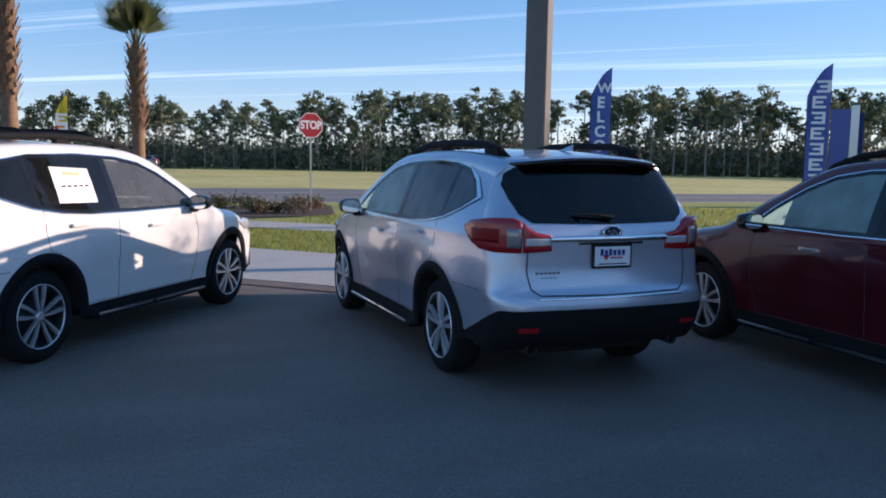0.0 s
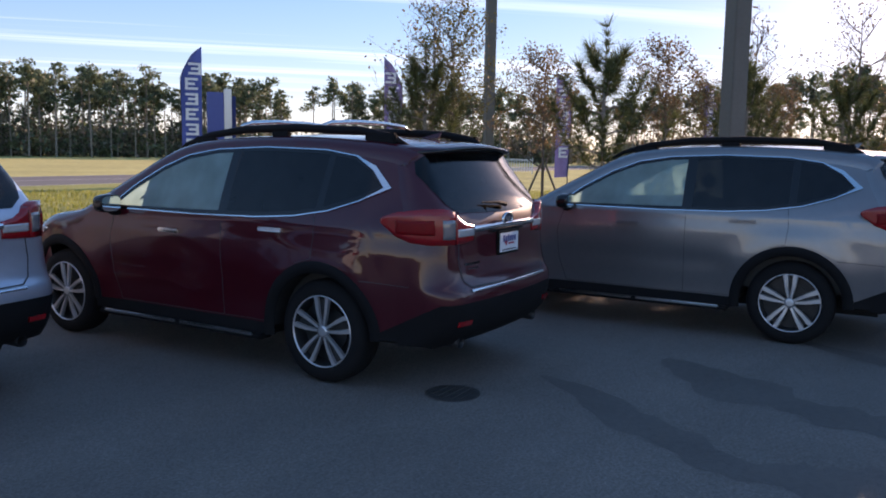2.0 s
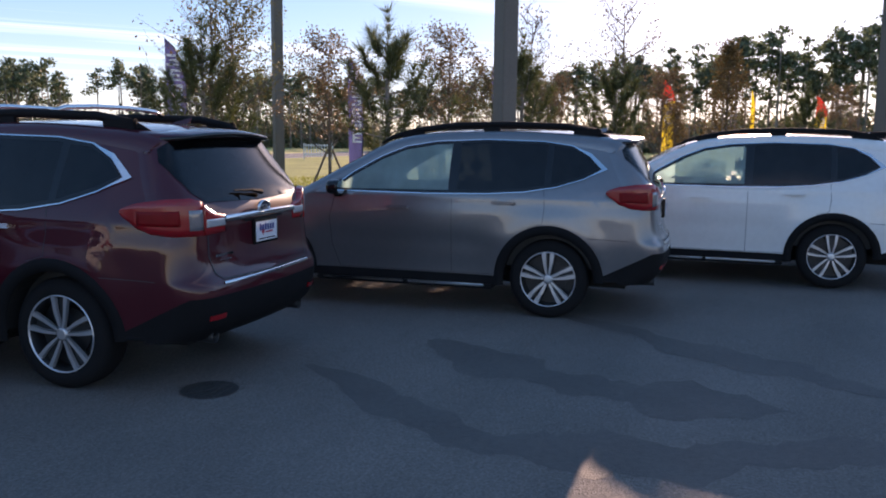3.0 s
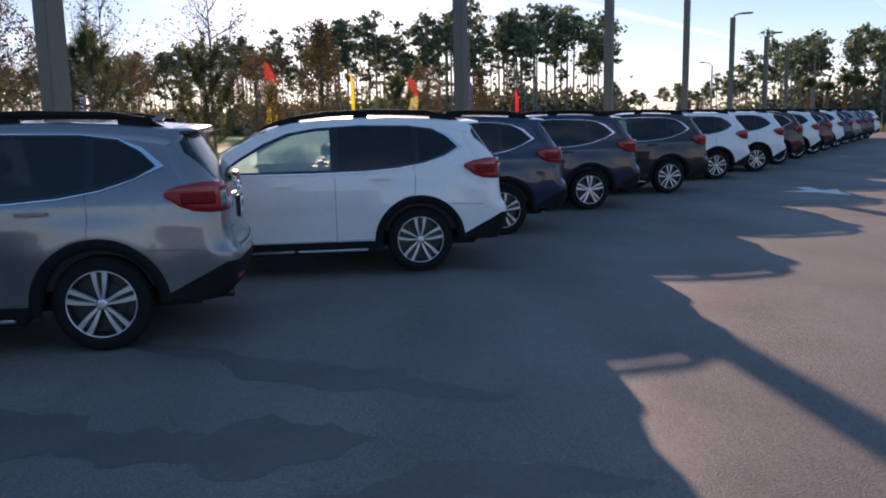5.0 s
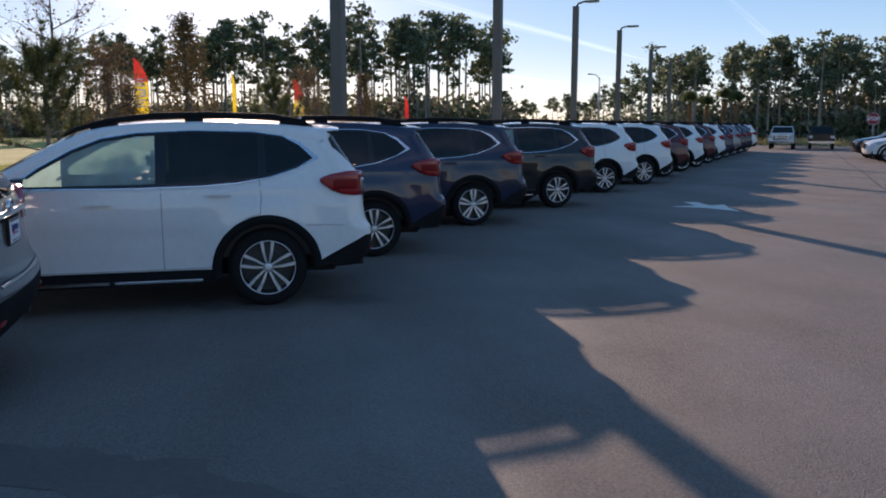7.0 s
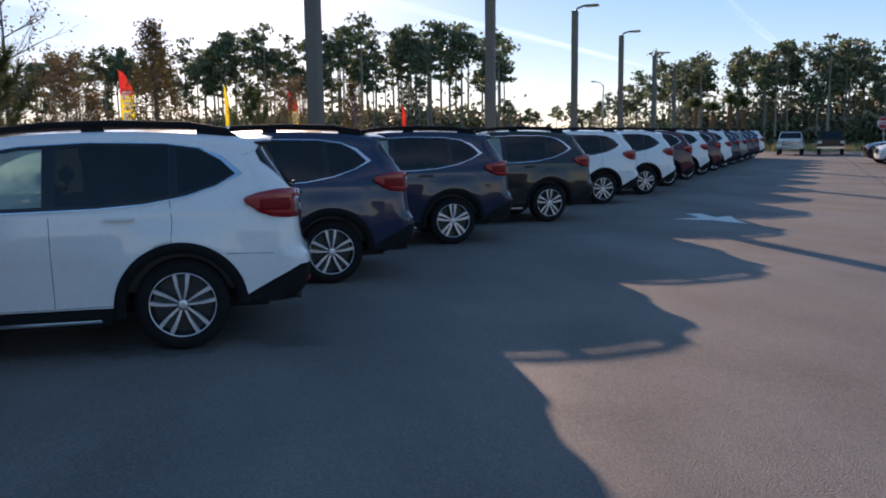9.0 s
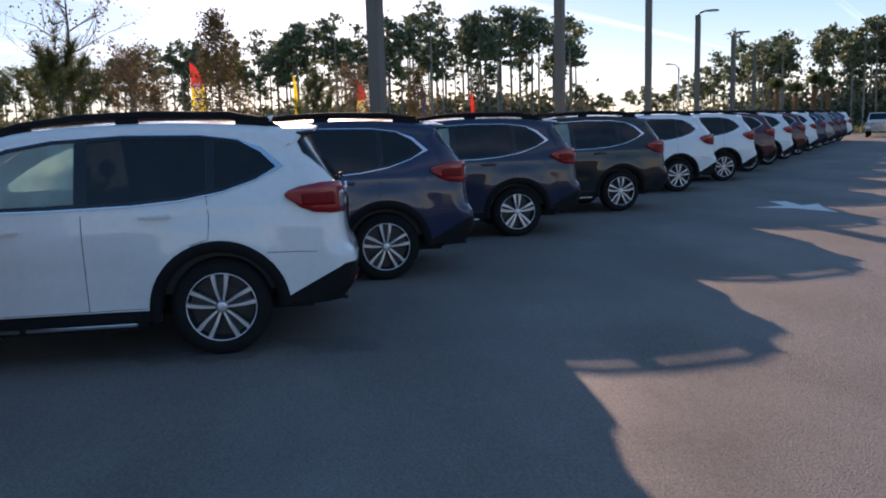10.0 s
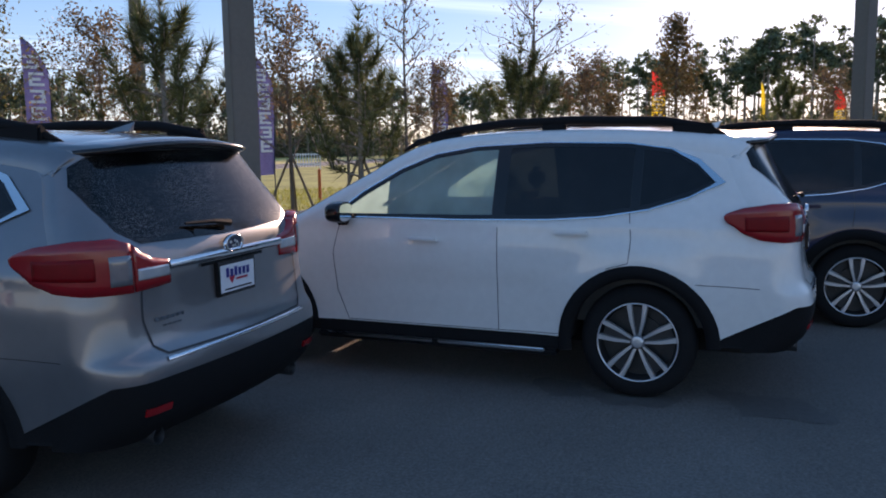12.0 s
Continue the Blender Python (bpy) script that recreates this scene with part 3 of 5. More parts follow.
def lathe(bm, prof, seg, sx=1):
    """Turn a profile of (x, radius) round the x axis."""
    rings = [[bm.verts.new((sx * x, r * math.cos(a), r * math.sin(a))) for a in (2 * math.pi * k / seg for k in range(seg))] for x, r in prof]
    for a, b in zip(rings, rings[1:]):
        for k in range(seg):
            bm.faces.new((a[k], a[(k + 1) % seg], b[(k + 1) % seg], b[k]))
    return bm


def wheel(car, x, y, sg, spokes):
    w = new("wheel")
    w.parent = car
    w.matrix_basis = pose(x * sg, y, 0.375, 0, 0, 0)
    bm = bmesh.new()
    lathe(bm, [(-0.24, 0.262), (-0.245, 0.32), (-0.225, 0.362), (-0.19, 0.375), (-0.06, 0.375), (-0.025, 0.362), (-0.006, 0.325), (-0.002, 0.29), (-0.012, 0.262), (-0.03, 0.255)], 44, sg)
    part("tyre", fix(bm), RUBBER, w, "black rubber tyre", True)
    bm = bmesh.new()
    lathe(bm, [(-0.012, 0.252), (-0.005, 0.256), (-0.003, 0.261), (-0.014, 0.264)], 44, sg)
    part("rim", fix(bm), ALLOY, w, "machined silver rim edge", True)
    bm = bmesh.new()
    lathe(bm, [(-0.20, 0.25), (-0.10, 0.236), (-0.025, 0.246), (-0.012, 0.253)], 44, sg)
    part("barrel", fix(bm), ALLOYDARK, w, "", True)
    bm = bmesh.new()
    lathe(bm, [(-0.12, 0.0), (-0.12, 0.24)], 32, sg)
    lathe(bm, [(-0.115, 0.05), (-0.10, 0.05), (-0.10, 0.165), (-0.115, 0.165)], 32, sg)
    part("brake_disc", fix(bm), ALLOYDARK, w)
    for k in range(5):
        a0 = 2 * math.pi * k / 5 + 0.3
        offs = (-0.205, 0.205) if spokes == 2 else (-0.165, 0.165)
        bm = bmesh.new()
        for j, da in enumerate(offs):
            inner, outer = 0.045, 0.252
            ai, ao = a0 + da * 1.5, a0 + da
            hw0, hw1 = (0.009, 0.0185) if spokes == 2 else (0.011, 0.0225)
            pts = []
            for r, a, hw, xx in ((inner, ai, hw0, -0.018), (0.15, (ai + ao) / 2, (hw0 + hw1) / 2, -0.012), (outer, ao, hw1, -0.012)):
                cdir, t = Vector((0, math.cos(a), math.sin(a))), Vector((0, -math.sin(a), math.cos(a)))
                row = []
                for hwk, dx in ((-1.15, -0.022), (-0.85, 0), (0.85, 0), (1.15, -0.022)):
                    p = cdir * r + t * hw * hwk
                    row.append(bm.verts.new((sg * (xx + dx), p.y, p.z)))
                pts.append(row)
            for r0, r1 in zip(pts, pts[1:]):
                for q in range(3):
                    bm.faces.new((r0[q], r0[q + 1], r1[q + 1], r1[q]))
        part("spoke", fix(bm), ALLOY, w, "bright split alloy spoke")
        bm = bmesh.new()   # dark web between the pair and behind
        vs = []
        for r, a in ((0.06, a0 - 0.22), (0.235, a0 - 0.2), (0.235, a0 + 0.2), (0.06, a0 + 0.22)):
            vs.append(bm.verts.new((sg * -0.045, r * math.cos(a), r * math.sin(a))))
        bm.faces.new(vs)
        part("spoke_web", fix(bm), ALLOYDARK, w)
    bm = bmesh.new()
    lathe(bm, [(-0.05, 0.046), (-0.020, 0.042), (-0.015, 0.034), (-0.014, 0.022), (-0.014, 0.0)], 24, sg)
    part("hub_cap", fix(bm), ALLOY, w, "", True)
    return w


TL_TOP = [(0, 1.212), (0.06, 1.238), (0.18, 1.264), (0.4, 1.286), (0.62, 1.288), (0.70, 1.268), (0.77, 1.225), (0.85, 1.19), (1.0, 1.168)]
TL_LOW = [(0, 1.194), (0.06, 1.155), (0.15, 1.105), (0.28, 1.066), (0.45, 1.05), (0.7, 1.048), (1.0, 1.06)]
LENS_CURVE = []   # plan of the rear corner, side to tailgate, in even steps
_raw = [(max(math.cos(a), 0.0) ** 0.667, math.sin(a) ** 0.667) for a in (math.pi / 2 * k / 400 for k in range(401))]
_len = [0.0]
for _p, _q in zip(_raw, _raw[1:]):
    _len.append(_len[-1] + math.dist(_p, _q))
for _k in range(101):
    _d = _len[-1] * _k / 100
    _i = min(range(401), key=lambda j: abs(_len[j] - _d))
    LENS_CURVE.append(_raw[_i])


def wrap_lens(bm, t0, t1, lo, hi, off, sg):
    """A lamp lens round the car's rear corner: t 0 at its tip on the side, 1 at its tip on the tailgate."""
    rows = []
    n = max(4, int((t1 - t0) * 44))
    for k in range(n + 1):
        t = t0 + (t1 - t0) * k / n
        cx, cy = LENS_CURVE[round(t * 96) + 2]
        x, y = 0.46 + (0.483 + off) * cx, -0.50 - (0.488 + off) * cy
        inx, iny = 0.46 + 0.43 * cx, -0.50 - 0.435 * cy
        z0, z1 = lerp_table(lo, t), lerp_table(hi, t)
        row = [(inx, iny, z0)] + [(x, y, z0 + (z1 - z0) * q / 5) for q in range(6)] + [(inx, iny, z1)]
        rows.append([bm.verts.new((sg * p[0], p[1] + 0.10 * max(0, p[2] - 1.17), p[2])) for p in row])
    for r0, r1 in zip(rows, rows[1:]):
        for q in range(7):
            bm.faces.new((r0[q], r0[q + 1], r1[q + 1], r1[q]))
    bm.faces.new(rows[0]), bm.faces.new(rows[-1][::-1])
    return bm


def mirrored(poly):
    return [(-x, z) for x, z in poly][::-1]


def estate_car(spokes=2, steps=True, crossbars=None, lip=CLAD):
    """The seven-seat estate car; origin on the ground under the rear axle, nose along +y."""
    car = new("car")
    painted = []
    sh = body_shell()
    body = part("body", sh, [WHITE, CLAD], car, smooth=True)
    painted.append(body)
    wins = {"front": clip_poly(WIN_ALL, 0.985, 3), "rear": clip_poly(WIN_ALL, 0.055, 0.90), "quarter": clip_poly(WIN_ALL, -1, 0.0)}
    seams = [[(0.945, 0.40), (0.945, 0.8), (0.945, 1.15)], [(2.16, 1.12), (2.22, 0.9), (2.20, 0.62), (2.12, 0.40)],
             [(0.06, 1.23), (0.045, 1.05), (0.06, 0.90), (0.20, 0.86)], [(0.47, 0.42), (0.5, 0.40), (0.9, 0.395), (2.12, 0.395)], [(-0.36, 0.782), (-0.55, 0.775), (-0.735, 0.765)]]
    for sg in (-1, 1):
        for nm, poly in wins.items():
            bm = bmesh.new()
            side_patch(bm, poly, 0.003, sg, 0.05)
            part("side_window", facing(bm, (sg, 0, 0)), CLEAR if nm == "front" else PRIVACY, car, "fogged clear front side glass" if nm == "front" else "dark tinted side glass", True).visible_shadow = nm != "front"
        bm = bmesh.new()
        side_strip(bm, [(0.942, 1.165), (0.942, 1.65)], 0.10, 0.007, sg)
        part("pillar_trim", fix(bm), GLOSSBLACK, car, "glossy black door pillar")
        bm = bmesh.new()
        side_strip(bm, [(0.028, 1.24), (0.028, 1.64)], 0.065, 0.007, sg)
        part("pillar_trim", fix(bm), GLOSSBLACK, car, "glossy black door pillar")
        bm = bmesh.new()
        inner = shrink(WIN_ALL, 0.006)
        side_strip(bm, inner + inner[:1], 0.035, 0.006, sg)
        part("window_seal", fix(bm), GLOSSBLACK, car)
        bm = bmesh.new()
        ring = shrink(WIN_ALL, -0.012)
        side_strip(bm, ring + ring[:1], 0.011, 0.011, sg, 0.012)
        side_patch(bm, [(-0.14, 1.642), (-0.35, 1.562), (-0.515, 1.415), (-0.34, 1.338), (-0.455, 1.415), (-0.34, 1.53)], 0.011, sg, 0.05)
        part("window_trim", fix(bm), CHROME, car, "chrome strip round the side windows")
        for line in seams:
            bm = bmesh.new()
            side_strip(bm, line, 0.0055, 0.0015, sg, 0.003)
            part("door_gap", fix(bm), GAP, car)
        for cy in (0.0, 2.89):   # black lip round the wheel arch
            bm = bmesh.new()
            arc = [(cy + (ARCH_R + 0.032) * math.cos(a), 0.37 + (ARCH_R + 0.032) * math.sin(a)) for a in (math.pi * (1.0 - (1.04 if cy else 1.05) * k / 24) for k in range(25))]
            side_strip(bm, arc, 0.092, 0.012, sg, 0.02)
            part("arch_trim", fix(bm), lip, car, "", True)
            bm = bmesh.new()   # dark inner arch
            rows = []
            for k in range(15):
                a = math.pi * k / 14
                y, z = cy + 0.44 * math.cos(a), 0.37 + 0.44 * math.sin(a)
                rows.append([bm.verts.new((sg * x, y, z)) for x in (0.55, half_width(y, z) - 0.004)])
            for r0, r1 in zip(rows, rows[1:]):
                bm.faces.new((r0[0], r0[1], r1[1], r1[0]))
            part("wheel_arch", fix(bm), UNDER, car)
            wheel(car, 0.93, cy, sg, spokes)
        for hy, hz in ((1.487, 1.015), (0.433, 1.085)):
            bm = bmesh.new()
            x = half_width(hy, hz)
            g0 = box(bm, x + 0.012, x + 0.038, hy - 0.115, hy + 0.115, hz - 0.016, hz + 0.016, 0.008)
            box(bm, x - 0.01, x + 0.02, hy - 0.105, hy - 0.07, hz - 0.012, hz + 0.012)
            box(bm, x - 0.01, x + 0.02, hy + 0.07, hy + 0.105, hz - 0.012, hz + 0.012)
            bmesh.ops.scale(bm, vec=(sg, 1, 1), verts=bm.verts[:])
            painted.append(part("door_handle", fix(bm), WHITE, car))
        # door mirror
        mr = new("door_mirror")
        mr.parent = car
        bm = bmesh.new()
        bmesh.ops.create_icosphere(bm, subdivisions=3, radius=1)
        for v in bm.verts:
            c = Vector([math.copysign(abs(k) ** 0.6, k) for k in v.co])
            taper = 1 - 0.18 * max(0, c.x)
            v.co = Vector((1.065 + c.x * 0.105, 2.10 + (c.y * 0.085 if c.y > 0 else max(c.y * 0.085, -0.05)), 1.20 + c.z * 0.078 * taper))
        bmesh.ops.scale(bm, vec=(sg, 1, 1), verts=bm.verts[:])
        part("mirror_housing", fix(bm), GLOSSBLACK, mr, "black mirror housing", True)
        bm = bmesh.new()
        box(bm, 0.90, 1.02, 2.085, 2.15, 1.10, 1.14, 0.01)
        bmesh.ops.scale(bm, vec=(sg, 1, 1), verts=bm.verts[:])
        part("mirror_stalk", fix(bm), CLAD, mr)
        bm = bmesh.new()
        vs = [bm.verts.new((sg * (1.065 + 0.088 * math.copysign(abs(math.cos(a)) ** 0.6, math.cos(a))), 2.046, 1.20 + 0.062 * math.copysign(abs(math.sin(a)) ** 0.6, math.sin(a)))) for a in (2 * math.pi * k / 20 for k in range(20))]
        bm.faces.new(vs)
        part("mirror_glass", fix(bm), MIRROR, mr, "bright mirror glass")
        # roof rail
        bm = bmesh.new()
        path = [(0.575, -0.50, 1.70), (0.595, -0.36, 1.765), (0.605, -0.1, 1.808), (0.61, 0.5, 1.825), (0.61, 1.0, 1.812), (0.60, 1.4, 1.765), (0.585, 1.68, 1.69), (0.57, 1.80, 1.63)]
        tube(bm, [(sg * x, y, z) for x, y, z in path], [0.014, 0.028, 0.031, 0.031, 0.031, 0.028, 0.022, 0.01], 8)
        rail = part("roof_rail", fix(bm), CLAD, car, "raised black roof rail", True)
        for ya, yb, zt in ((-0.42, -0.16, 1.79), (0.55, 0.72, 1.815), (1.32, 1.56, 1.755)):
            bm = bmesh.new()
            box(bm, 0.585, 0.632, ya, yb, zt - 0.12, zt, 0.012)
            bmesh.ops.scale(bm, vec=(sg, 1, 1), verts=bm.verts[:])
            part("rail_foot", fix(bm), CLAD, rail)
        # running board
        if steps:
            bm = bmesh.new()
            box(bm, 0.84, 0.985, 0.52, 2.36, 0.255, 0.30, 0.015)
            bmesh.ops.scale(bm, vec=(sg, 1, 1), verts=bm.verts[:])
            st = part("running_board", fix(bm), CLAD, car)
            bm = bmesh.new()
            box(bm, 0.93, 0.995, 0.60, 1.38, 0.280, 0.308, 0.008)
            box(bm, 0.93, 0.995, 1.42, 2.28, 0.280, 0.308, 0.008)
            bmesh.ops.scale(bm, vec=(sg, 1, 1), verts=bm.verts[:])
            part("step_trim", fix(bm), CHROME, st, "chrome strip on the step")
        # tail light: side part and tail part
        tl = new("tail_light")
        tl.parent = car
        for nm, t0, t1, lo, hi, off, mt, words in (("lens", 0.0, 0.705, TL_LOW, TL_TOP, 0.0, REDLENS, "red wraparound tail lens"), ("inner_lens", 0.715, 1.0, TL_LOW, TL_TOP, -0.003, REDLENS, "red lens on the tailgate"),
                                                   ("clear_lens", 0.575, 0.695, [(0, 1.085), (1, 1.085)], [(0, 1.215), (1, 1.215)], 0.004, SMOKELENS, "clear reversing lens"),
                                                   ("lamp_band", 0.16, 0.50, [(0, 1.125), (1, 1.105)], [(0, 1.205), (1, 1.222)], 0.003, DARKRED, "darker red lamp inside the lens"),
                                                   ("clear_lens", 0.735, 0.99, [(0, 1.098), (1, 1.098)], [(0, 1.153), (1, 1.148)], 0.002, CLEARLENS, "clear strip in the tailgate lens")):
            bm = bmesh.new()
            wrap_lens(bm, t0, t1, lo, hi, off, sg)
            part(nm, fix(bm), mt, tl, words, True)
        # low reflector and exhaust
        bm = bmesh.new()
        refl = [(0.60, 0.50), (0.60, 0.535), (0.74, 0.535), (0.74, 0.50)]
        rear_patch(bm, refl if sg > 0 else mirrored(refl), 0.012, 0.012, 0.05)
        part("reflector", fix(bm), REDLENS, car, "small red bumper reflector")
        bm = bmesh.new()
        lathe(bm, [(-0.22, 0.040), (-0.004, 0.042), (0.0, 0.040), (-0.004, 0.036), (-0.20, 0.034)], 24)
        bmesh.ops.rotate(bm, matrix=Matrix.Rotation(radians(-90), 3, 'Z'), verts=bm.verts[:])
        bmesh.ops.translate(bm, vec=(sg * 0.60, -0.965, 0.362), verts=bm.verts[:])
        # one even dark alloy, the same as the wheel barrels
        part("exhaust_pipe", fix(bm), ALLOYDARK, car, "round dark tailpipe", True)
        # headlight
        bm = bmesh.new()
        side_patch(bm, [(3.10, 0.93), (3.30, 0.96), (3.45, 0.94), (3.50, 0.84), (3.35, 0.82)], 0.010, sg, 0.05, 0.02)
        part("headlight", fix(bm), CLEARLENS, car, "clear headlight", True)
        # front seats
        seat = new("front_seat")
        seat.parent = car
        bm = bmesh.new()
        box(bm, 0.17, 0.67, 1.15, 1.65, 0.55, 0.75, 0.05)
        box(bm, 0.18, 0.66, 1.02, 1.2, 0.70, 1.28, 0.06)
        bmesh.ops.scale(bm, vec=(sg, 1, 1), verts=bm.verts[:])
        part("cushion", fix(bm), SEATFAB, seat)
        bm = bmesh.new()
        box(bm, 0.30, 0.54, 1.0, 1.1, 1.30, 1.48, 0.04)
        bmesh.ops.scale(bm, vec=(sg, 1, 1), verts=bm.verts[:])
        part("headrest", fix(bm), SEATFAB, seat)
    # windscreen and rear window
    bm = bmesh.new()
    ids = [i for i, p in enumerate(CHAIN) if p.x > 1.64 and 1.165 < p.y < 1.70]
    for sg in (-1, 1):
        rows = []
        for i in ids:
            rows.append([bm.verts.new(Vector((v.x * sg, v.y, v.z)) + Vector((0, 0.002, 0.003))) for v in (crown_point(i, s) for s in (0, .2, .4, .6, .75, .86, .92))])
        for r0, r1 in zip(rows, rows[1:]):
            for k in range(len(r0) - 1):
                bm.faces.new((r0[k], r0[k + 1], r1[k + 1], r1[k]))
    part("windscreen", facing(bm, (0, 1, 1)), SCREEN, car, "lightly fogged windscreen", True).visible_shadow = False
    bm = bmesh.new()
    rw = [(-0.69, 1.335), (-0.60, 1.266), (-0.30, 1.248), (0, 1.24), (0.30, 1.248), (0.60, 1.266), (0.69, 1.335), (0.725, 1.45), (0.73, 1.57), (0.69, 1.645), (0.62, 1.665), (-0.62, 1.665), (-0.69, 1.645), (-0.73, 1.57), (-0.725, 1.45)]
    rear_patch(bm, rw, 0.004, 0.0, 0.06)
    part("rear_window", facing(bm, (0, -1, 0)), WETGLASS, car, "dark rear window wet with dew", True)
    bm = bmesh.new()   # tailgate gap
    gap = [(-0.655, 1.05), (-0.665, 0.92), (-0.64, 0.80), (-0.58, 0.755), (0, 0.745), (0.58, 0.755), (0.64, 0.80), (0.665, 0.92), (0.655, 1.05)]
    pts = densify(gap, 0.04, False)
    prev = None
    for i, p in enumerate(pts):
        a, b = Vector(pts[max(i - 1, 0)]), Vector(pts[min(i + 1, len(pts) - 1)])
        d = (b - a).normalized() * 0.005
        row = [bm.verts.new(rear_point(p[0] - d.y * k, p[1] + d.x * k, 0.0025)) for k in (-1, 1)]
        if prev:
            bm.faces.new((prev[0], prev[1], row[1], row[0]))
        prev = row
    part("tailgate_gap", fix(bm), GAP, car)
    bm = bmesh.new()
    rear_strip(bm, -0.487, 0.487, 1.120, 1.166, 0.022)
    part("tailgate_trim", fix(bm), CHROME, car, "chrome bar across the tailgate", True)
    bm = bmesh.new()
    rear_strip(bm, -0.27, 0.27, 1.100, 1.117, 0.010)
    part("tailgate_grip", fix(bm), CLAD, car)
    bm = bmesh.new()
    rear_strip(bm, -0.60, 0.60, 0.722, 0.742, 0.008)
    part("bumper_trim", fix(bm), CHROME, car, "thin bright bumper strip", True)
    # oval badge
    bd = new("badge")
    bd.parent = car
    bm = bmesh.new()
    yb = rear_point(0, 1.185, 0.03)
    vs = [[bm.verts.new((0.078 * k * math.cos(a), yb.y + o, 1.187 + 0.046 * k * math.sin(a))) for a in (2 * math.pi * q / 28 for q in range(28))] for k, o in ((1.0, 0.02), (1.0, 0.0), (0.84, 0.0), (0.80, 0.006))]
    for r0, r1 in zip(vs, vs[1:]):
        for q in range(28):
            bm.faces.new((r0[q], r0[(q + 1) % 28], r1[(q + 1) % 28], r1[q]))
    part("ring", fix(bm), CHROME, bd, "chrome oval ring", True)
    bm = bmesh.new()
    bm.faces.new([bm.verts.new((0.063 * math.cos(a), yb.y + 0.006, 1.187 + 0.037 * math.sin(a))) for a in (2 * math.pi * q / 28 for q in range(28))])
    part("disc", fix(bm), NAVY, bd, "dark blue badge disc")
    bm = bmesh.new()
    for bx, bz, br in ((-0.03, 0.008, 0.009), (0.005, 0.012, 0.007), (0.024, 0.004, 0.007), (0.008, -0.010, 0.007), (-0.012, -0.012, 0.007), (0.036, -0.010, 0.006)):
        bm.faces.new([bm.verts.new((bx + br * 1.3 * math.cos(a), yb.y + 0.003, 1.187 + bz + br * math.sin(a))) for a in (2 * math.pi * q / 10 for q in range(10))])
    part("dots", fix(bm), CHROME, bd)
    # number plate
    np_ = new("number_plate")
    np_.parent = car
    yp = rear_point(0, 1.02, 0.0).y
    bm = bmesh.new()
    box(bm, -0.165, 0.165, yp - 0.022, yp + 0.05, 0.930, 1.108, 0.004)
    part("plate_frame", fix(bm), GLOSSBLACK, np_, "black plate frame")
    bm = bmesh.new()
    box(bm, -0.148, 0.148, yp - 0.0245, yp - 0.015, 0.948, 1.086)
    part("plate", fix(bm), PLATE, np_, "white paper dealer plate")
    for k in range(6):   # lettering as plain blocks
        x0 = -0.105 + k * 0.036
        bm = bmesh.new()
        quad(bm, [(x0, yp - 0.0265, 1.022), (x0 + 0.026, yp - 0.0265, 1.022), (x0 + 0.026, yp - 0.0265, 1.062 + (0.008 if k in (0, 2) else 0)), (x0, yp - 0.0265, 1.062 + (0.008 if k in (0, 2) else 0))])
        part("letter_block", fix(bm), INKBLUE, np_, "dark blue letter block")
    bm = bmesh.new()
    bm.faces.new([bm.verts.new((-0.055 + x, yp - 0.0262, 1.012 + z)) for x, z in ((0, -0.026), (0.024, 0.004), (0.02, 0.016), (0.008, 0.018), (0, 0.008), (-0.008, 0.018), (-0.02, 0.016), (-0.024, 0.004))])
    quad(bm, [(-0.02, yp - 0.0262, 1.0), (0.085, yp - 0.0262, 1.0), (0.085, yp - 0.0262, 1.012), (-0.02, yp - 0.0262, 1.012)])
    part("plate_mark", fix(bm), INKRED, np_, "small red heart and line")
    bm = bmesh.new()
    quad(bm, [(-0.12, yp - 0.0262, 0.958), (0.12, yp - 0.0262, 0.958), (0.12, yp - 0.0262, 0.966), (-0.12, yp - 0.0262, 0.966)])
    part("plate_footer", fix(bm), GLOSSBLACK, np_)
    # raised letters on the tailgate, as small bars
    bm = bmesh.new()
    for k in range(6):
        x0 = -0.60 + k * 0.032
        p0, p1 = rear_point(x0, 0.90, 0.004), rear_point(x0 + 0.024, 0.90, 0.004)
        quad(bm, [p0, p1, p1 + Vector((0, 0, 0.016)), p0 + Vector((0, 0, 0.016))])
        if k < 4:
            p0, p1 = rear_point(x0 + 0.04, 0.872, 0.004), rear_point(x0 + 0.062, 0.872, 0.004)
            quad(bm, [p0, p1, p1 + Vector((0, 0, 0.008)), p0 + Vector((0, 0, 0.008))])
    part("model_lettering", fix(bm), CHROME, car, "small chrome letter bars")
    # spoiler over the rear window
    bm = bmesh.new()
    rows = []
    for k in range(-12, 13):
        s = k / 12
        x = 0.645 * s
        bow = 0.075 * s * s
        ed = 1 - 0.35 * max(0, abs(s) - 0.85) / 0.15
        prof = [(-0.50, 1.752 - 0.012 * s * s), (-0.68, 1.742), (-0.79, 1.722), (-0.805, 1.706), (-0.79, 1.692), (-0.70, 1.68), (-0.62, 1.66)]
        rows.append([bm.verts.new((x, -0.5 + (y + 0.5) * ed + bow, z - 0.045 * s * s - 0.008)) for y, z in prof])
    for r0, r1 in zip(rows, rows[1:]):
        for q in range(len(r0) - 1):
            f = bm.faces.new((r0[q], r0[q + 1], r1[q + 1], r1[q]))
            f.material_index = 1 if q >= 2 else 0
    bm.faces.new(rows[0]), bm.faces.new(rows[-1][::-1])
    painted.append(part("spoiler", fix(bm), [WHITE, GLOSSBLACK], car, smooth=True))
    # wiper, aerial fin, cabin, underbody
    bm = bmesh.new()
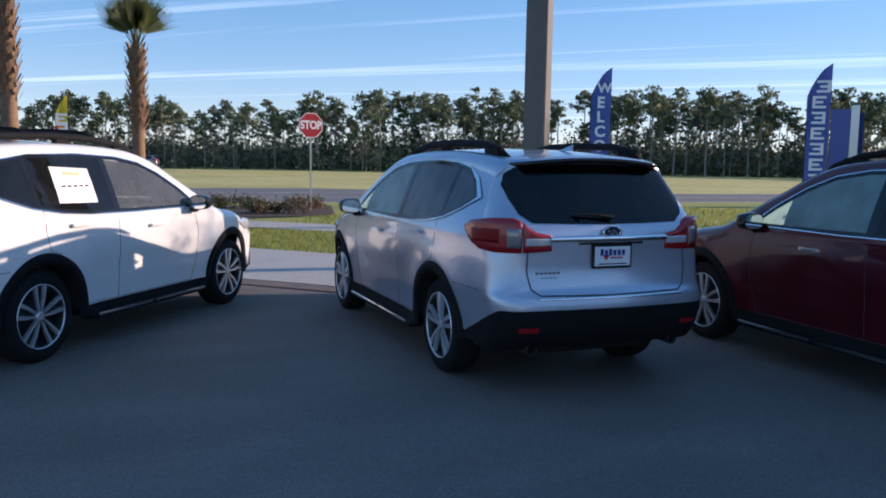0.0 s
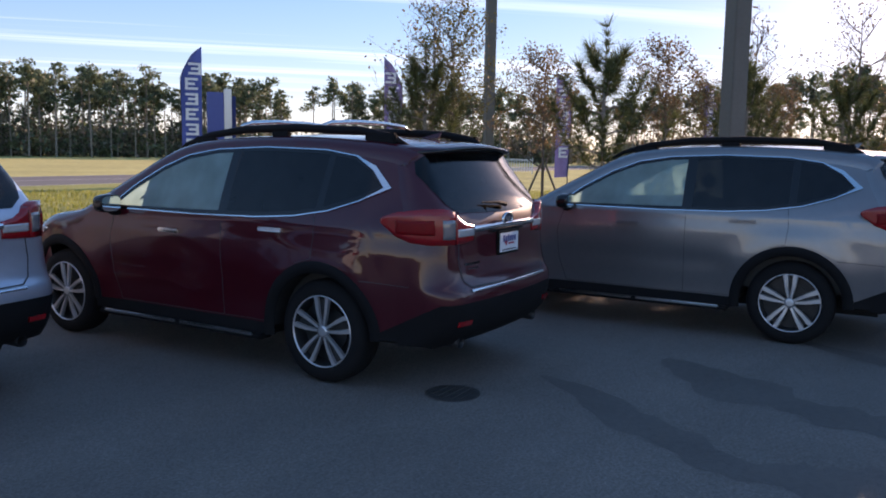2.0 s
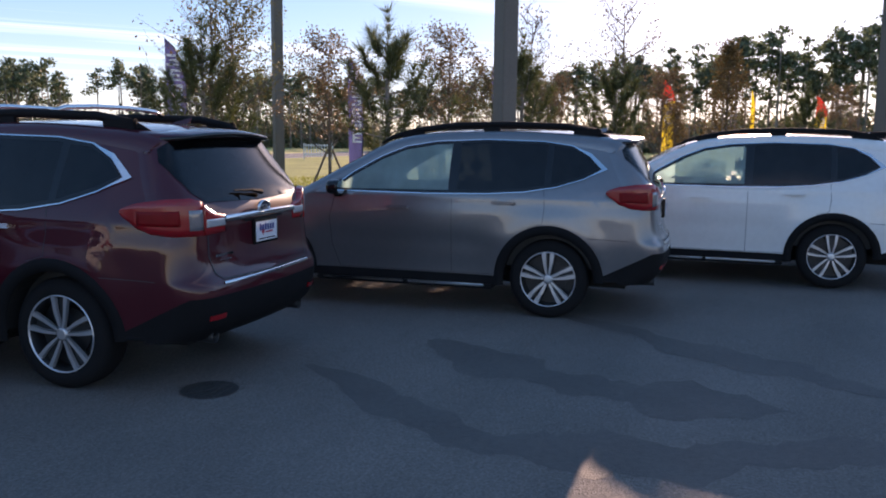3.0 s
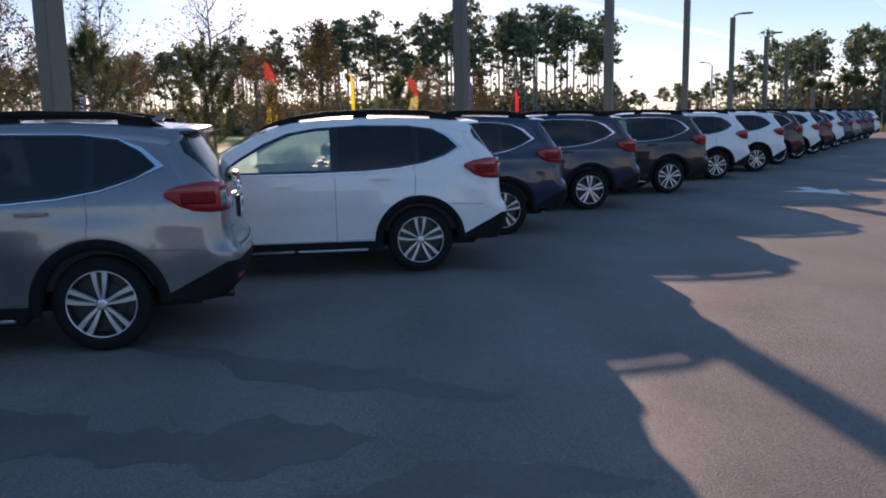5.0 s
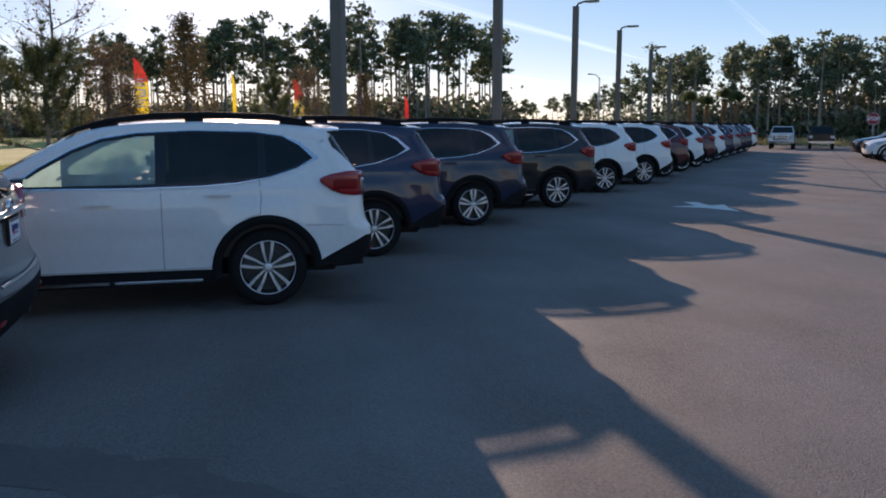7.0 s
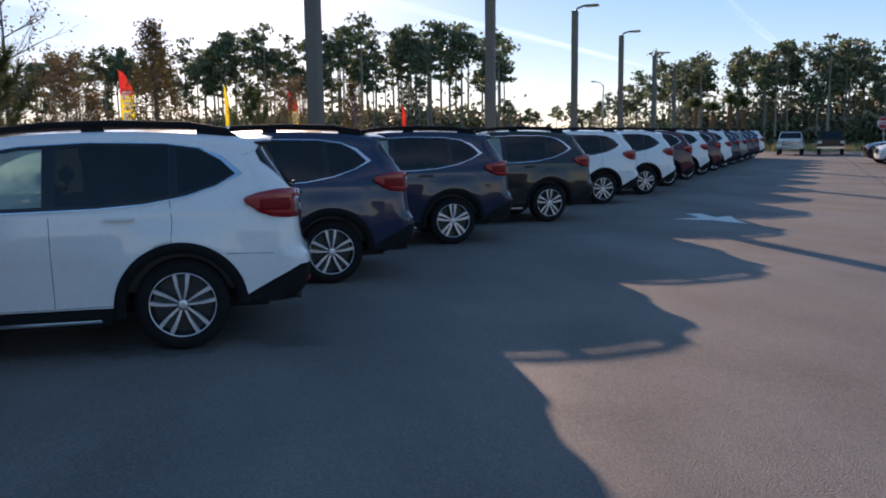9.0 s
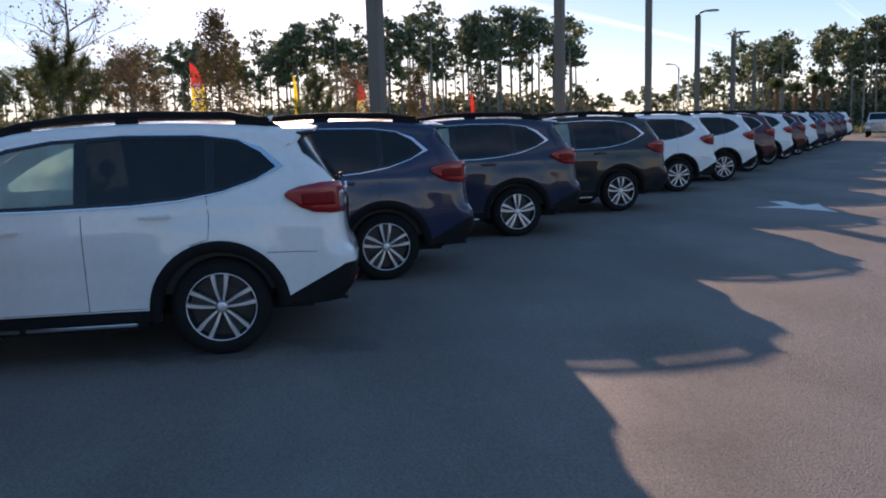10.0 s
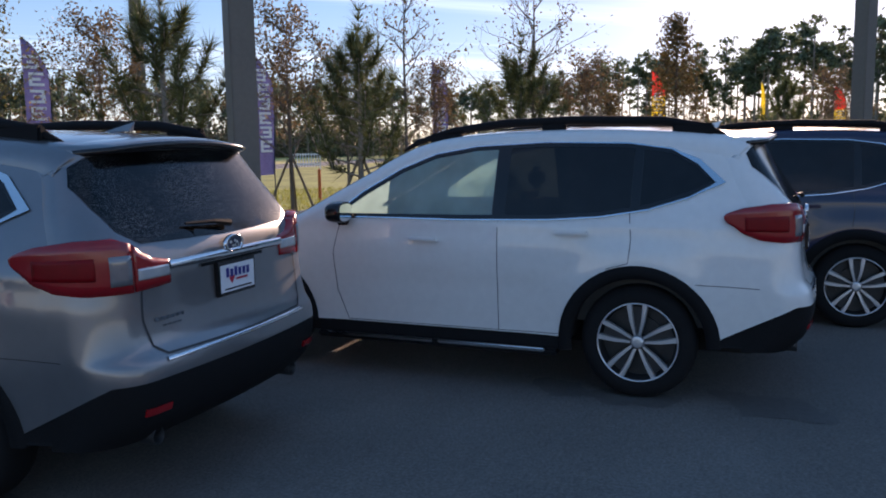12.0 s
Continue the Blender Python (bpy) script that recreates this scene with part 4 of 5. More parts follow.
    tube(bm, [rear_point(0.02, 1.275, 0.03), rear_point(-0.10, 1.29, 0.035), rear_point(-0.30, 1.305, 0.025)], [0.02, 0.012, 0.006], 6)
    part("rear_wiper", fix(bm), CLAD, car)
    bm = bmesh.new()
    vs = [bm.verts.new(p) for p in ((0.018, -0.40, 1.765), (-0.018, -0.40, 1.765), (0, -0.43, 1.815), (0.02, -0.24, 1.765), (-0.02, -0.24, 1.765))]
    for q in ((0, 1, 2), (0, 2, 3), (1, 4, 2), (2, 4, 3), (0, 3, 4, 1)):
        bm.faces.new([vs[k] for k in q])
    painted.append(part("aerial_fin", fix(bm), WHITE, car))
    bm = bmesh.new()
    box(bm, -0.55, 0.55, -0.72, 3.5, 0.26, 0.48, 0.03)
    box(bm, -0.86, 0.86, 0.5, 2.36, 0.28, 0.47, 0.03)
    box(bm, -0.74, 0.74, -0.88, -0.5, 0.40, 0.55, 0.02)
    box(bm, -0.80, 0.80, 3.40, 3.62, 0.34, 0.55, 0.02)
    part("underbody", fix(bm), UNDER, car)
    bm = bmesh.new()
    for x0, x1 in ((-0.80, -0.72), (0.72, 0.80)):
        box(bm, x0, x1, -0.55, 2.3, 0.47, 1.10, 0.02)
    box(bm, -0.72, 0.72, -0.60, -0.45, 0.47, 1.15, 0.02)
    box(bm, -0.72, 0.72, -0.25, 0.0, 0.47, 1.32, 0.05)
    box(bm, -0.72, 0.72, 0.25, 0.48, 0.47, 1.25, 0.05)
    for xx in (-0.42, 0.0, 0.42):
        box(bm, xx - 0.12, xx + 0.12, 0.26, 0.36, 1.25, 1.44, 0.03)
        box(bm, xx - 0.12, xx + 0.12, -0.24, -0.14, 1.3, 1.48, 0.03)
    part("cabin", fix(bm), SEATFAB, car)
    bm = bmesh.new()
    box(bm, -0.74, 0.74, 2.0, 2.55, 0.75, 1.08, 0.06)
    part("dashboard", fix(bm), SEATFAB, car)
    bm = bmesh.new()
    pts = [(0.36 * -1 + 0.18 * math.cos(a), 1.86 + 0.06 * math.sin(a), 1.02 + 0.17 * math.sin(a)) for a in (2 * math.pi * k / 20 for k in range(21))]
    tube(bm, pts, 0.014, 6, False)
    part("steering_wheel", fix(bm), CLAD, car)
    # nose: grille
    bm = bmesh.new()
    box(bm, -0.42, 0.42, 3.80, 3.90, 0.62, 0.86, 0.02)
    part("grille", fix(bm), GLOSSBLACK, car)
    if crossbars:
        for yy in (0.25, 1.05):
            bm = bmesh.new()
            tube(bm, [(-0.61, yy, 1.835), (-0.5, yy, 1.868), (-0.2, yy, 1.885), (0.2, yy, 1.885), (0.5, yy, 1.868), (0.61, yy, 1.835)], 0.018, 8)
            part("cross_bar", fix(bm), crossbars, car, "roof cross bar", True)
    return car, painted


def recolour(car, mat):
    for o in car.children_recursive:
        if o.name.split(".")[0] in ("body", "door_handle", "spoiler", "aerial_fin"):
            o.material_slots[0].link = 'OBJECT'
            o.material_slots[0].material = mat


CARSIDE = "parked estate cars in a slanting row"
PLAIN, _ = estate_car(spokes=1, steps=True)
FANCY, _ = estate_car(spokes=2, steps=True)
BARRED, _ = estate_car(spokes=2, steps=True, crossbars=CHROME)
ROW = [  # model, x, y, turn, paint, colour words
    (PLAIN, -2.887, 2.409, 3.28, SILVER, "silver estate car with fogged windows and black bumper"),
    (BARRED, 0.0, 0.0, 0.0, RED, "dark crimson estate car with roof cross bars"),
    (PLAIN, 3.268, -2.669, 0.17, TAUPE, "warm silver estate car with a dew-covered rear window"),
    (FANCY, 5.956, -5.548, -2.27, WHITE, "white estate car with black roof rails, parked in the row"),
    (FANCY, 8.571, -7.112, -0.57, NAVY, "navy blue estate car parked beside the white one"),
    (PLAIN, 11.374, -9.462, -1.96, BLACKBLUE, "blue-black estate car parked in the row"),
    (FANCY, 13.906, -12.121, 2.6, GRAPHITE, "dark graphite estate car parked in the row"),
    (FANCY, 17.10, -14.95, 0.0, WHITE, "white estate car far down the row"),
    (FANCY, 19.45, -17.45, 0.0, WHITE, "white estate car far down the row"),
    (FANCY, 22.3, -19.9, 0.0, RED, "dark red estate car far down the row"),
    (FANCY, 25.0, -22.3, 0.0, WHITE, "white estate car far down the row"),
    (PLAIN, 27.7, -24.7, 1.0, RED, "dark red estate car far down the row"),
    (FANCY, 30.4, -27.1, 0.0, WHITE, "white estate car far down the row"),
    (PLAIN, 33.1, -29.5, -1.0, NAVY, "navy blue estate car far down the row"),
    (FANCY, 35.8, -31.9, 0.0, TAUPE, "grey estate car far down the row"),
    (PLAIN, 38.5, -34.3, 1.0, BLACKBLUE, "dark estate car far down the row"),
    (PLAIN, 41.2, -36.7, 0.0, NAVY, "navy blue estate car far down the row"),
    (FANCY, 43.9, -39.1, 0.0, WHITE, "white estate car at the row's end"),
    (BARRED, -7.558, 3.961, -34.5, WHITE, "white estate car with a sticker in its window, parked askew"),
]
used = set()
for model, x, y, turn, mat, words in ROW:
    m = pose(x, y, 0, 0, 0, turn)
    if model.name in used:
        c = copy_thing(model, m)
    else:
        c = model
        c.matrix_basis = m
        used.add(model.name)
    tagged(c, words, "car", CARSIDE if x > -5 else "")
    recolour(c, mat)
    if x < -5:   # black cross bars on the car parked askew
        for o in c.children_recursive:
            if o.name.startswith("cross_bar"):
                o.material_slots[0].link = 'OBJECT'
                o.material_slots[0].material = CLAD
            if o.name.startswith("side_window") and o.material_slots[0].material is CLEAR:
                o.material_slots[0].link = 'OBJECT'
                o.material_slots[0].material = SCREEN
    for o in c.children_recursive:   # misted side glass on the silver car, dew on the warm silver one
        kind = o.name.split(".")[0]
        if kind == "side_window" and o.material_slots[0].material in (PRIVACY, FOGGED):
            o.material_slots[0].link = 'OBJECT'
            o.material_slots[0].material = FOGGED if mat is SILVER else PRIVACY
        if kind == "rear_window" and mat is TAUPE:
            o.material_slots[0].link = 'OBJECT'
            o.material_slots[0].material = RUNNYGLASS
    if mat is RED and model is BARRED:   # bright handles on the crimson car
        for o in c.children_recursive:
            if o.name.startswith("door_handle"):
                o.material_slots[0].material = CHROME

# printed sheet in the window of the car parked askew
bm = bmesh.new()
side_patch(bm, [(0.26, 1.27), (0.72, 1.26), (0.72, 1.55), (0.28, 1.57)], 0.007, 1, 0.08)
st = thing("window_sheet", (-7.558, 3.961, 0), -34.5, "white printed sheet stuck to a car's side window", "notice")
part("paper", fix(bm), PLATE, st)
bm = bmesh.new()
for k in range(5):
    side_patch(bm, [(0.34 + k * 0.07, 1.40), (0.385 + k * 0.07, 1.40), (0.385 + k * 0.07, 1.413), (0.34 + k * 0.07, 1.413)], 0.010, 1, 0.05)
part("print_block", fix(bm), GLOSSBLACK, st)
bm = bmesh.new()
side_patch(bm, [(0.40, 1.50), (0.60, 1.49), (0.60, 1.52), (0.40, 1.53)], 0.010, 1, 0.08)
part("heading_block", fix(bm), material("pale_print", (0.70, 0.52, 0.28), 0.6, var=0.1), st)

# ---- vegetation ----
BARK = material("pine_bark", (0.27, 0.225, 0.185), 0.9, var=0.35, scale=6, bump=0.8, bscale=30)
TWIG = material("grey_bark", (0.16, 0.13, 0.11), 0.9, var=0.25, scale=8, bump=0.5)
NEEDLE = leafy("pine_needles", (0.06, 0.085, 0.028), (0.15, 0.165, 0.06))
CONIFER = leafy("feathery_conifer_leaves", (0.10, 0.075, 0.025), (0.20, 0.13, 0.05))
RUSSET = leafy("russet_leaves", (0.14, 0.09, 0.045), (0.25, 0.17, 0.09))
OLIVE = leafy("olive_leaves", (0.09, 0.085, 0.03), (0.20, 0.18, 0.07))
WOODS = leafy("woodland_leaves", (0.10, 0.135, 0.07), (0.20, 0.245, 0.14), 0.42, 0.5)
SCRUB = leafy("brown_scrub", (0.19, 0.165, 0.12), (0.33, 0.285, 0.20), 0.32, 0.45)
SHRUB = leafy("shrub_leaves", (0.05, 0.07, 0.02), (0.14, 0.12, 0.05))
FROND = leafy("palm_frond", (0.07, 0.10, 0.03), (0.15, 0.17, 0.06))
PALMBARK = material("palm_boots", (0.22, 0.13, 0.075), 0.9, var=0.35, scale=7, bump=0.9, bscale=25)
PITCHED = material("stake_wood", (0.20, 0.15, 0.10), 0.85, var=0.2, scale=9)
rng = np.random.default_rng(7)


class Cards:
    """Collects loose small leaves and thin tubes as plain lists."""

    def __init__(self):
        self.v, self.f, self.m, self.quads = [], [], [], []

    def leaves(self, centre, spread, count, size, slot=0, aspect=0.5, up=0.0):
        c = np.asarray(centre) + rng.normal(0, 1, (count, 3)) * np.asarray(spread)
        a = rng.normal(0, 1, (count, 3))
        a[:, 2] += up
        a /= np.linalg.norm(a, axis=1)[:, None]
        b = np.cross(a, rng.normal(0, 1, (count, 3)))
        b /= np.linalg.norm(b, axis=1)[:, None] + 1e-9
        s = size * rng.uniform(0.6, 1.35, (count, 1))
        self.quads.append((np.stack([c - a * s, c + b * s * aspect, c + a * s, c - b * s * aspect], 1).reshape(-1, 3), slot))

    def stick(self, pts, radii, seg=5, slot=0):
        rings = []
        for j, p in enumerate(pts):
            p = Vector(p)
            d = Vector(pts[min(j + 1, len(pts) - 1)]) - Vector(pts[max(j - 1, 0)])
            q = d.to_track_quat('Z', 'Y')
            i = len(self.v)
            for k in range(seg):
                a = 2 * math.pi * k / seg
                self.v.append(tuple(p + q @ Vector((radii[j] * math.cos(a), radii[j] * math.sin(a), 0))))
            rings.append(i)
        for a, b in zip(rings, rings[1:]):
            for k in range(seg):
                self.f.append((a + k, a + (k + 1) % seg, b + (k + 1) % seg, b + k))
                self.m.append(slot)

    def ob(self, name, mats, parent=None, label=""):
        me = bpy.data.meshes.new(name)
        for pts, slot in self.quads:
            i, k = len(self.v), len(pts) // 4
            self.v += pts.tolist()
            self.f += [(i + 4 * j, i + 4 * j + 1, i + 4 * j + 2, i + 4 * j + 3) for j in range(k)]
            self.m += [slot] * k
        me.from_pydata(self.v, [], self.f)
        for mt in mats:
            me.materials.append(mt)
        me.polygons.foreach_set("material_index", self.m)
        me.update()
        o = new(name, me)
        o.parent = parent
        return tagged(o, label)


def uni(a, b):
    return float(rng.uniform(a, b))


def far_woods(name, line, step, label, depth=12, fill=0.45):
    """Tall pines: bare stems, limbs that end in flattened clumps of needles, and a thicket of scrub beneath."""
    c = Cards()
    for (x0, y0, h0), (x1, y1, h1) in zip(line, line[1:]):
        n = max(1, int(math.dist((x0, y0), (x1, y1)) / step))
        dx, dy = (x1 - x0) / n, (y1 - y0) / n
        ln = math.hypot(dx, dy)
        ox, oy = dy / ln, -dx / ln
        if ox * x0 + oy * y0 < 0:
            ox, oy = -ox, -oy
        for k in range(n):
            back = uni(0, depth)
            x, y = x0 + dx * (k + uni(-0.8, 0.8)) + ox * back, y0 + dy * (k + uni(-0.8, 0.8)) + oy * back
            tall = h0 + (h1 - h0) * k / n
            h = tall * (uni(0.84, 1.06) if uni(0, 1) < 0.65 else uni(0.55, 0.84))
            lean = uni(-0.04, 0.04) * h
            c.stick([(x, y, -0.12), (x + lean * 0.4, y, h * 0.5), (x + lean, y, h * 0.95)], [0.011 * h, 0.009 * h, 0.004 * h], 5, 0)
            base = uni(0.56, 0.78)
            wide = h * uni(0.11, 0.19)
            m = int(uni(8, 13))
            for j in range(m):
                f = base + (0.97 - base) * (j + uni(0, 0.9)) / m
                if j == m - 1:
                    f = 0.97
                g = (f - base) / (0.97 - base)
                rr = wide * (1.0 - 0.75 * g * g) * uni(0.45, 1.0) if j < m - 1 else 0.02 * h
                a = uni(0, 6.28)
                px, py, pz = x + lean * f + rr * math.cos(a), y + rr * math.sin(a), h * f
                c.stick([(x + lean * f * 0.93, y, h * f * 0.95), (px, py, pz - 0.01 * h)], [0.003 * h, 0.0015 * h], 3, 0)
                sz = uni(0.7, 1.2)
                c.leaves((px, py, pz), (0.036 * h * sz, 0.036 * h * sz, 0.017 * h * sz), 44, 0.0165 * h + 0.03, 1, 0.7)
            for zf in (0.05, 0.14, 0.24):   # thicket closing the back
                c.leaves((x0 + dx * k + ox * (depth + 3), y0 + dy * k + oy * (depth + 3), tall * zf), (0.7, 0.7, tall * 0.045), 20, 0.03 * tall + 0.05, 2 if uni(0, 1) < 0.5 else 1, 0.8)
            for j in range(6):   # scrub and saplings under and behind the pines
                sh = uni(0.35, 1.0) * fill * tall if j else uni(0.8, 1.8)
                bx, by = x + uni(-1.6, 1.6) + ox * uni(0, 7), y + uni(-1.6, 1.6) + oy * uni(0, 7)
                c.leaves((bx, by, sh * 0.5), (0.9, 0.9, sh * 0.25), 38, 0.02 * tall + 0.08, 2 if uni(0, 1) < 0.4 else 1, 0.6)
    return tagged(c.ob(name, [BARK, WOODS, SCRUB]), label, kind="stuff")


far_woods("woods_north", [(-96, 114, 8.8), (0, 108, 9.4), (54, 104, 12.8), (104, 84, 13.0), (120, 44, 11.6)], 0.55, "distant pine woods with bare trunks and brown scrub", 22, 0.66)
far_woods("woods_east", [(120, 44, 11.0), (114, 12, 12.8), (106, -14, 15.4), (99, -30, 16.2), (96, -37, 15.6), (94, -40.5, 13.5), (93.4, -41.6, 6.0), (92, -44, 5.2)], 0.60, "tall backlit pines standing against the sky", 14, 0.42)
far_woods("woods_south", [(92, -44, 5.0), (87, -50, 5.6), (84.5, -53, 9.6), (80, -57, 10.8), (66, -66, 10.6), (58, -74, 11.8), (48, -84, 12.6), (20, -104, 12.0)], 0.42, "dense dark pine woods beyond the car park", 16, 0.7)


def young_pine(h, seed):
    """A young pine with limbs that turn up and tufts of long needles."""
    global rng
    rng = np.random.default_rng(seed)
    e = new("pine_tree")
    c = Cards()
    c.stick([(0, 0, -0.02), (0.01, 0, h * 0.3), (-0.01, 0.01, h * 0.65), (0, 0, h * 0.95)], [0.06, 0.05, 0.035, 0.012], 8)
    n = Cards()
    limbs = [[Vector((0, 0, h * 0.62)), Vector((0.02, 0, h * 0.8)), Vector((0, 0.01, h))]]
    for k in range(23):
        f = 0.32 + 0.54 * k / 23
        a = k * 2.4 + uni(-0.4, 0.4)
        ln = (1.02 - f) * h * 0.46 * uni(0.7, 1.15)
        p0 = Vector((0, 0, h * f))
        p1 = p0 + Vector((math.cos(a) * ln * 0.62, math.sin(a) * ln * 0.62, ln * 0.14))
        p2 = p0 + Vector((math.cos(a) * ln * 0.88, math.sin(a) * ln * 0.88, ln * 0.72))
        c.stick([p0, p1, p2], [0.020, 0.014, 0.008], 5)
        limbs.append([p0, p1, p2])
    for q0, q1, q2 in limbs:   # bottle brushes of needles along each limb
        leader = q0.x == 0 and q2.z == h
        runs = 15 if leader else 8
        for j in range(runs):
            t = (0.05 if leader else 0.30) + (0.95 if leader else 0.70) * j / (runs - 1)
            q = q0.lerp(q1, t * 2) if t < 0.5 else q1.lerp(q2, t * 2 - 1)
            d = ((q1 - q0) if t < 0.5 else (q2 - q1)).normalized()
            for _ in range(30):
                v = (d * uni(0.35, 1.2) + Vector((uni(-1, 1), uni(-1, 1), uni(-0.7, 1)))).normalized() * uni(0.17, 0.36)
                w = v.cross(Vector((uni(-1, 1), uni(-1, 1), uni(-1, 1)))).normalized() * 0.0075
                i = len(n.v)
                n.v += [tuple(q - w), tuple(q + w), tuple(q + v)]
                n.f.append((i, i + 1, i + 2))
                n.m.append(0)
    c.ob("trunk", [BARK], e)
    n.ob("crown", [NEEDLE], e, "upturned tufts of long green needles")
    return e


def branch(c, lf, p, d, ln, r, depth, leaf, size):
    pts = [p]
    for k in range(3):
        d = (d + Vector((uni(-.2, .2), uni(-.2, .2), uni(-.05, .22)))).normalized()
        p = p + d * ln / 3
        pts.append(p)
    c.stick(pts, [r, r * 0.85, r * 0.7, r * 0.5], 5 if depth > 1 else 3)
    if depth == 0:
        lf.leaves(tuple(p), (0.09, 0.09, 0.09), leaf, size, 0, 0.55)
        return
    for k in range(4 if depth > 1 else 3):
        q = pts[1 + k % 3]
        nd = (d * 0.7 + Vector((uni(-1, 1), uni(-1, 1), uni(-0.1, 0.7)))).normalized()
        branch(c, lf, q, nd, ln * uni(0.55, 0.75), r * 0.5, depth - 1, leaf, size)


def broadleaf(h, seed, mat, leaf, size, words):
    global rng
    rng = np.random.default_rng(seed)
    e = new("young_tree")
    c, lf = Cards(), Cards()
    c.stick([(0, 0, -0.02), (0.02, 0.01, h * 0.4), (-0.01, 0.02, h * 0.7), (0.01, 0, h * 0.98)], [0.045, 0.035, 0.022, 0.006], 7)
    for k in range(15):
        f = 0.34 + 0.62 * k / 15
        a = k * 2.4 + uni(-.3, .3)
        d = Vector((math.cos(a), math.sin(a), uni(0.45, 1.0))).normalized()
        branch(c, lf, Vector((0, 0, h * f)), d, h * 0.22 * (1.25 - f) + 0.12, 0.016, 2, leaf, size)
    c.ob("trunk", [TWIG], e)
    lf.ob("crown", [mat], e, words)
    return e


def cone_tree(h, seed):
    global rng
    rng = np.random.default_rng(seed)
    e = new("conifer")
    c, lf = Cards(), Cards()
    c.stick([(0, 0, -0.02), (0, 0, h * 0.5), (0, 0, h * 0.97)], [0.06, 0.04, 0.008], 7)
    for k in range(190):
        f = 0.22 + 0.78 * (k / 190) ** 0.8
        a = k * 2.4
        wide = h * 0.24 * (1.06 - f) ** 0.75 * uni(0.45, 1.1)
        p = Vector((math.cos(a) * wide, math.sin(a) * wide, h * f))
        if k % 4 == 0:
            c.stick([(0, 0, h * f - 0.05), p], [0.012, 0.005], 3)
        lf.leaves(tuple(p), (0.10, 0.10, 0.09), 26, 0.045, 0, 0.4)
    c.ob("trunk", [TWIG], e)
    lf.ob("crown", [CONIFER], e, "feathery brown-green foliage")
    return e


VERGE_TREES = "young trees along the lawn"
PINES = [young_pine(3.9, 11), young_pine(3.7, 12)]
BROAD = [broadleaf(4.1, 21, RUSSET, 26, 0.031, "thin russet autumn leaves"), broadleaf(4.3, 22, OLIVE, 22, 0.031, "sparse olive leaves"), broadleaf(4.9, 23, RUSSET, 3, 0.035, "almost bare twigs")]
CONES = [cone_tree(4.3, 31)]
rng = np.random.default_rng(5)
placed = set()


def plant(model, u, n, scale, label, category="tree"):
    x, y = un(u, n)
    m = pose(x, y, 0.0, 0, 0, uni(0, 360)) @ Matrix.Scale(scale, 4)
    if model.name in placed:
        o = copy_thing(model, m)
        o.matrix_basis = m
    else:
        o = model
        o.matrix_basis = m
        placed.add(model.name)
    return tagged(o, label, category, VERGE_TREES)


for k, u, n, s in ((0, 2.9, 8.5, 0.95), (1, 6.1, 7.5, 1.08), (0, 8.9, 7.0, 0.95), (1, 13.0, 8.6, 1.0), (0, 20.5, 8.5, 0.85)):
    plant(PINES[k], u, n, s, "young pine with long green needle tufts on the lawn")
for k, u, n, s in ((1, 3.6, 9.0, 1.0), (2, 3.3, 9.3, 0.95), (0, 5.4, 8.6, 0.86), (0, 8.45, 9.0, 0.95), (2, 10.7, 9.0, 0.95), (0, 11.3, 9.0, 0.75), (2, 13.6, 9.0, 1.05), (0, 14.6, 8.6, 0.8), (1, 9.6, 9.2, 0.75), (0, 23.0, 9.0, 0.8)):
    plant(BROAD[k], u, n, s, "slender young tree with thin autumn leaves")
for u, n, s in ((17.0, 8.5, 1.0), (15.6, 9.0, 0.62), (26.5, 9.0, 0.8)):
    plant(CONES[0], u, n, s, "feathery conical conifer standing on the lawn")
# wooden stakes round three of the trees
for u, n in ((8.45, 9.0), (8.9, 7.0), (5.4, 8.6)):
    x, y = un(u, n)
    for k in range(3):
        a = k * 2.1 + 0.4
        bm = bmesh.new()
        tube(bm, [(x + 0.75 * math.cos(a), y + 0.75 * math.sin(a), -0.02), (x + 0.05 * math.cos(a), y + 0.05 * math.sin(a), 1.45)], 0.022, 6)
        tagged(mesh_ob("tree_stake", bm, PITCHED), "thin wooden stake leaning against a young tree", "stake", "tree stakes")


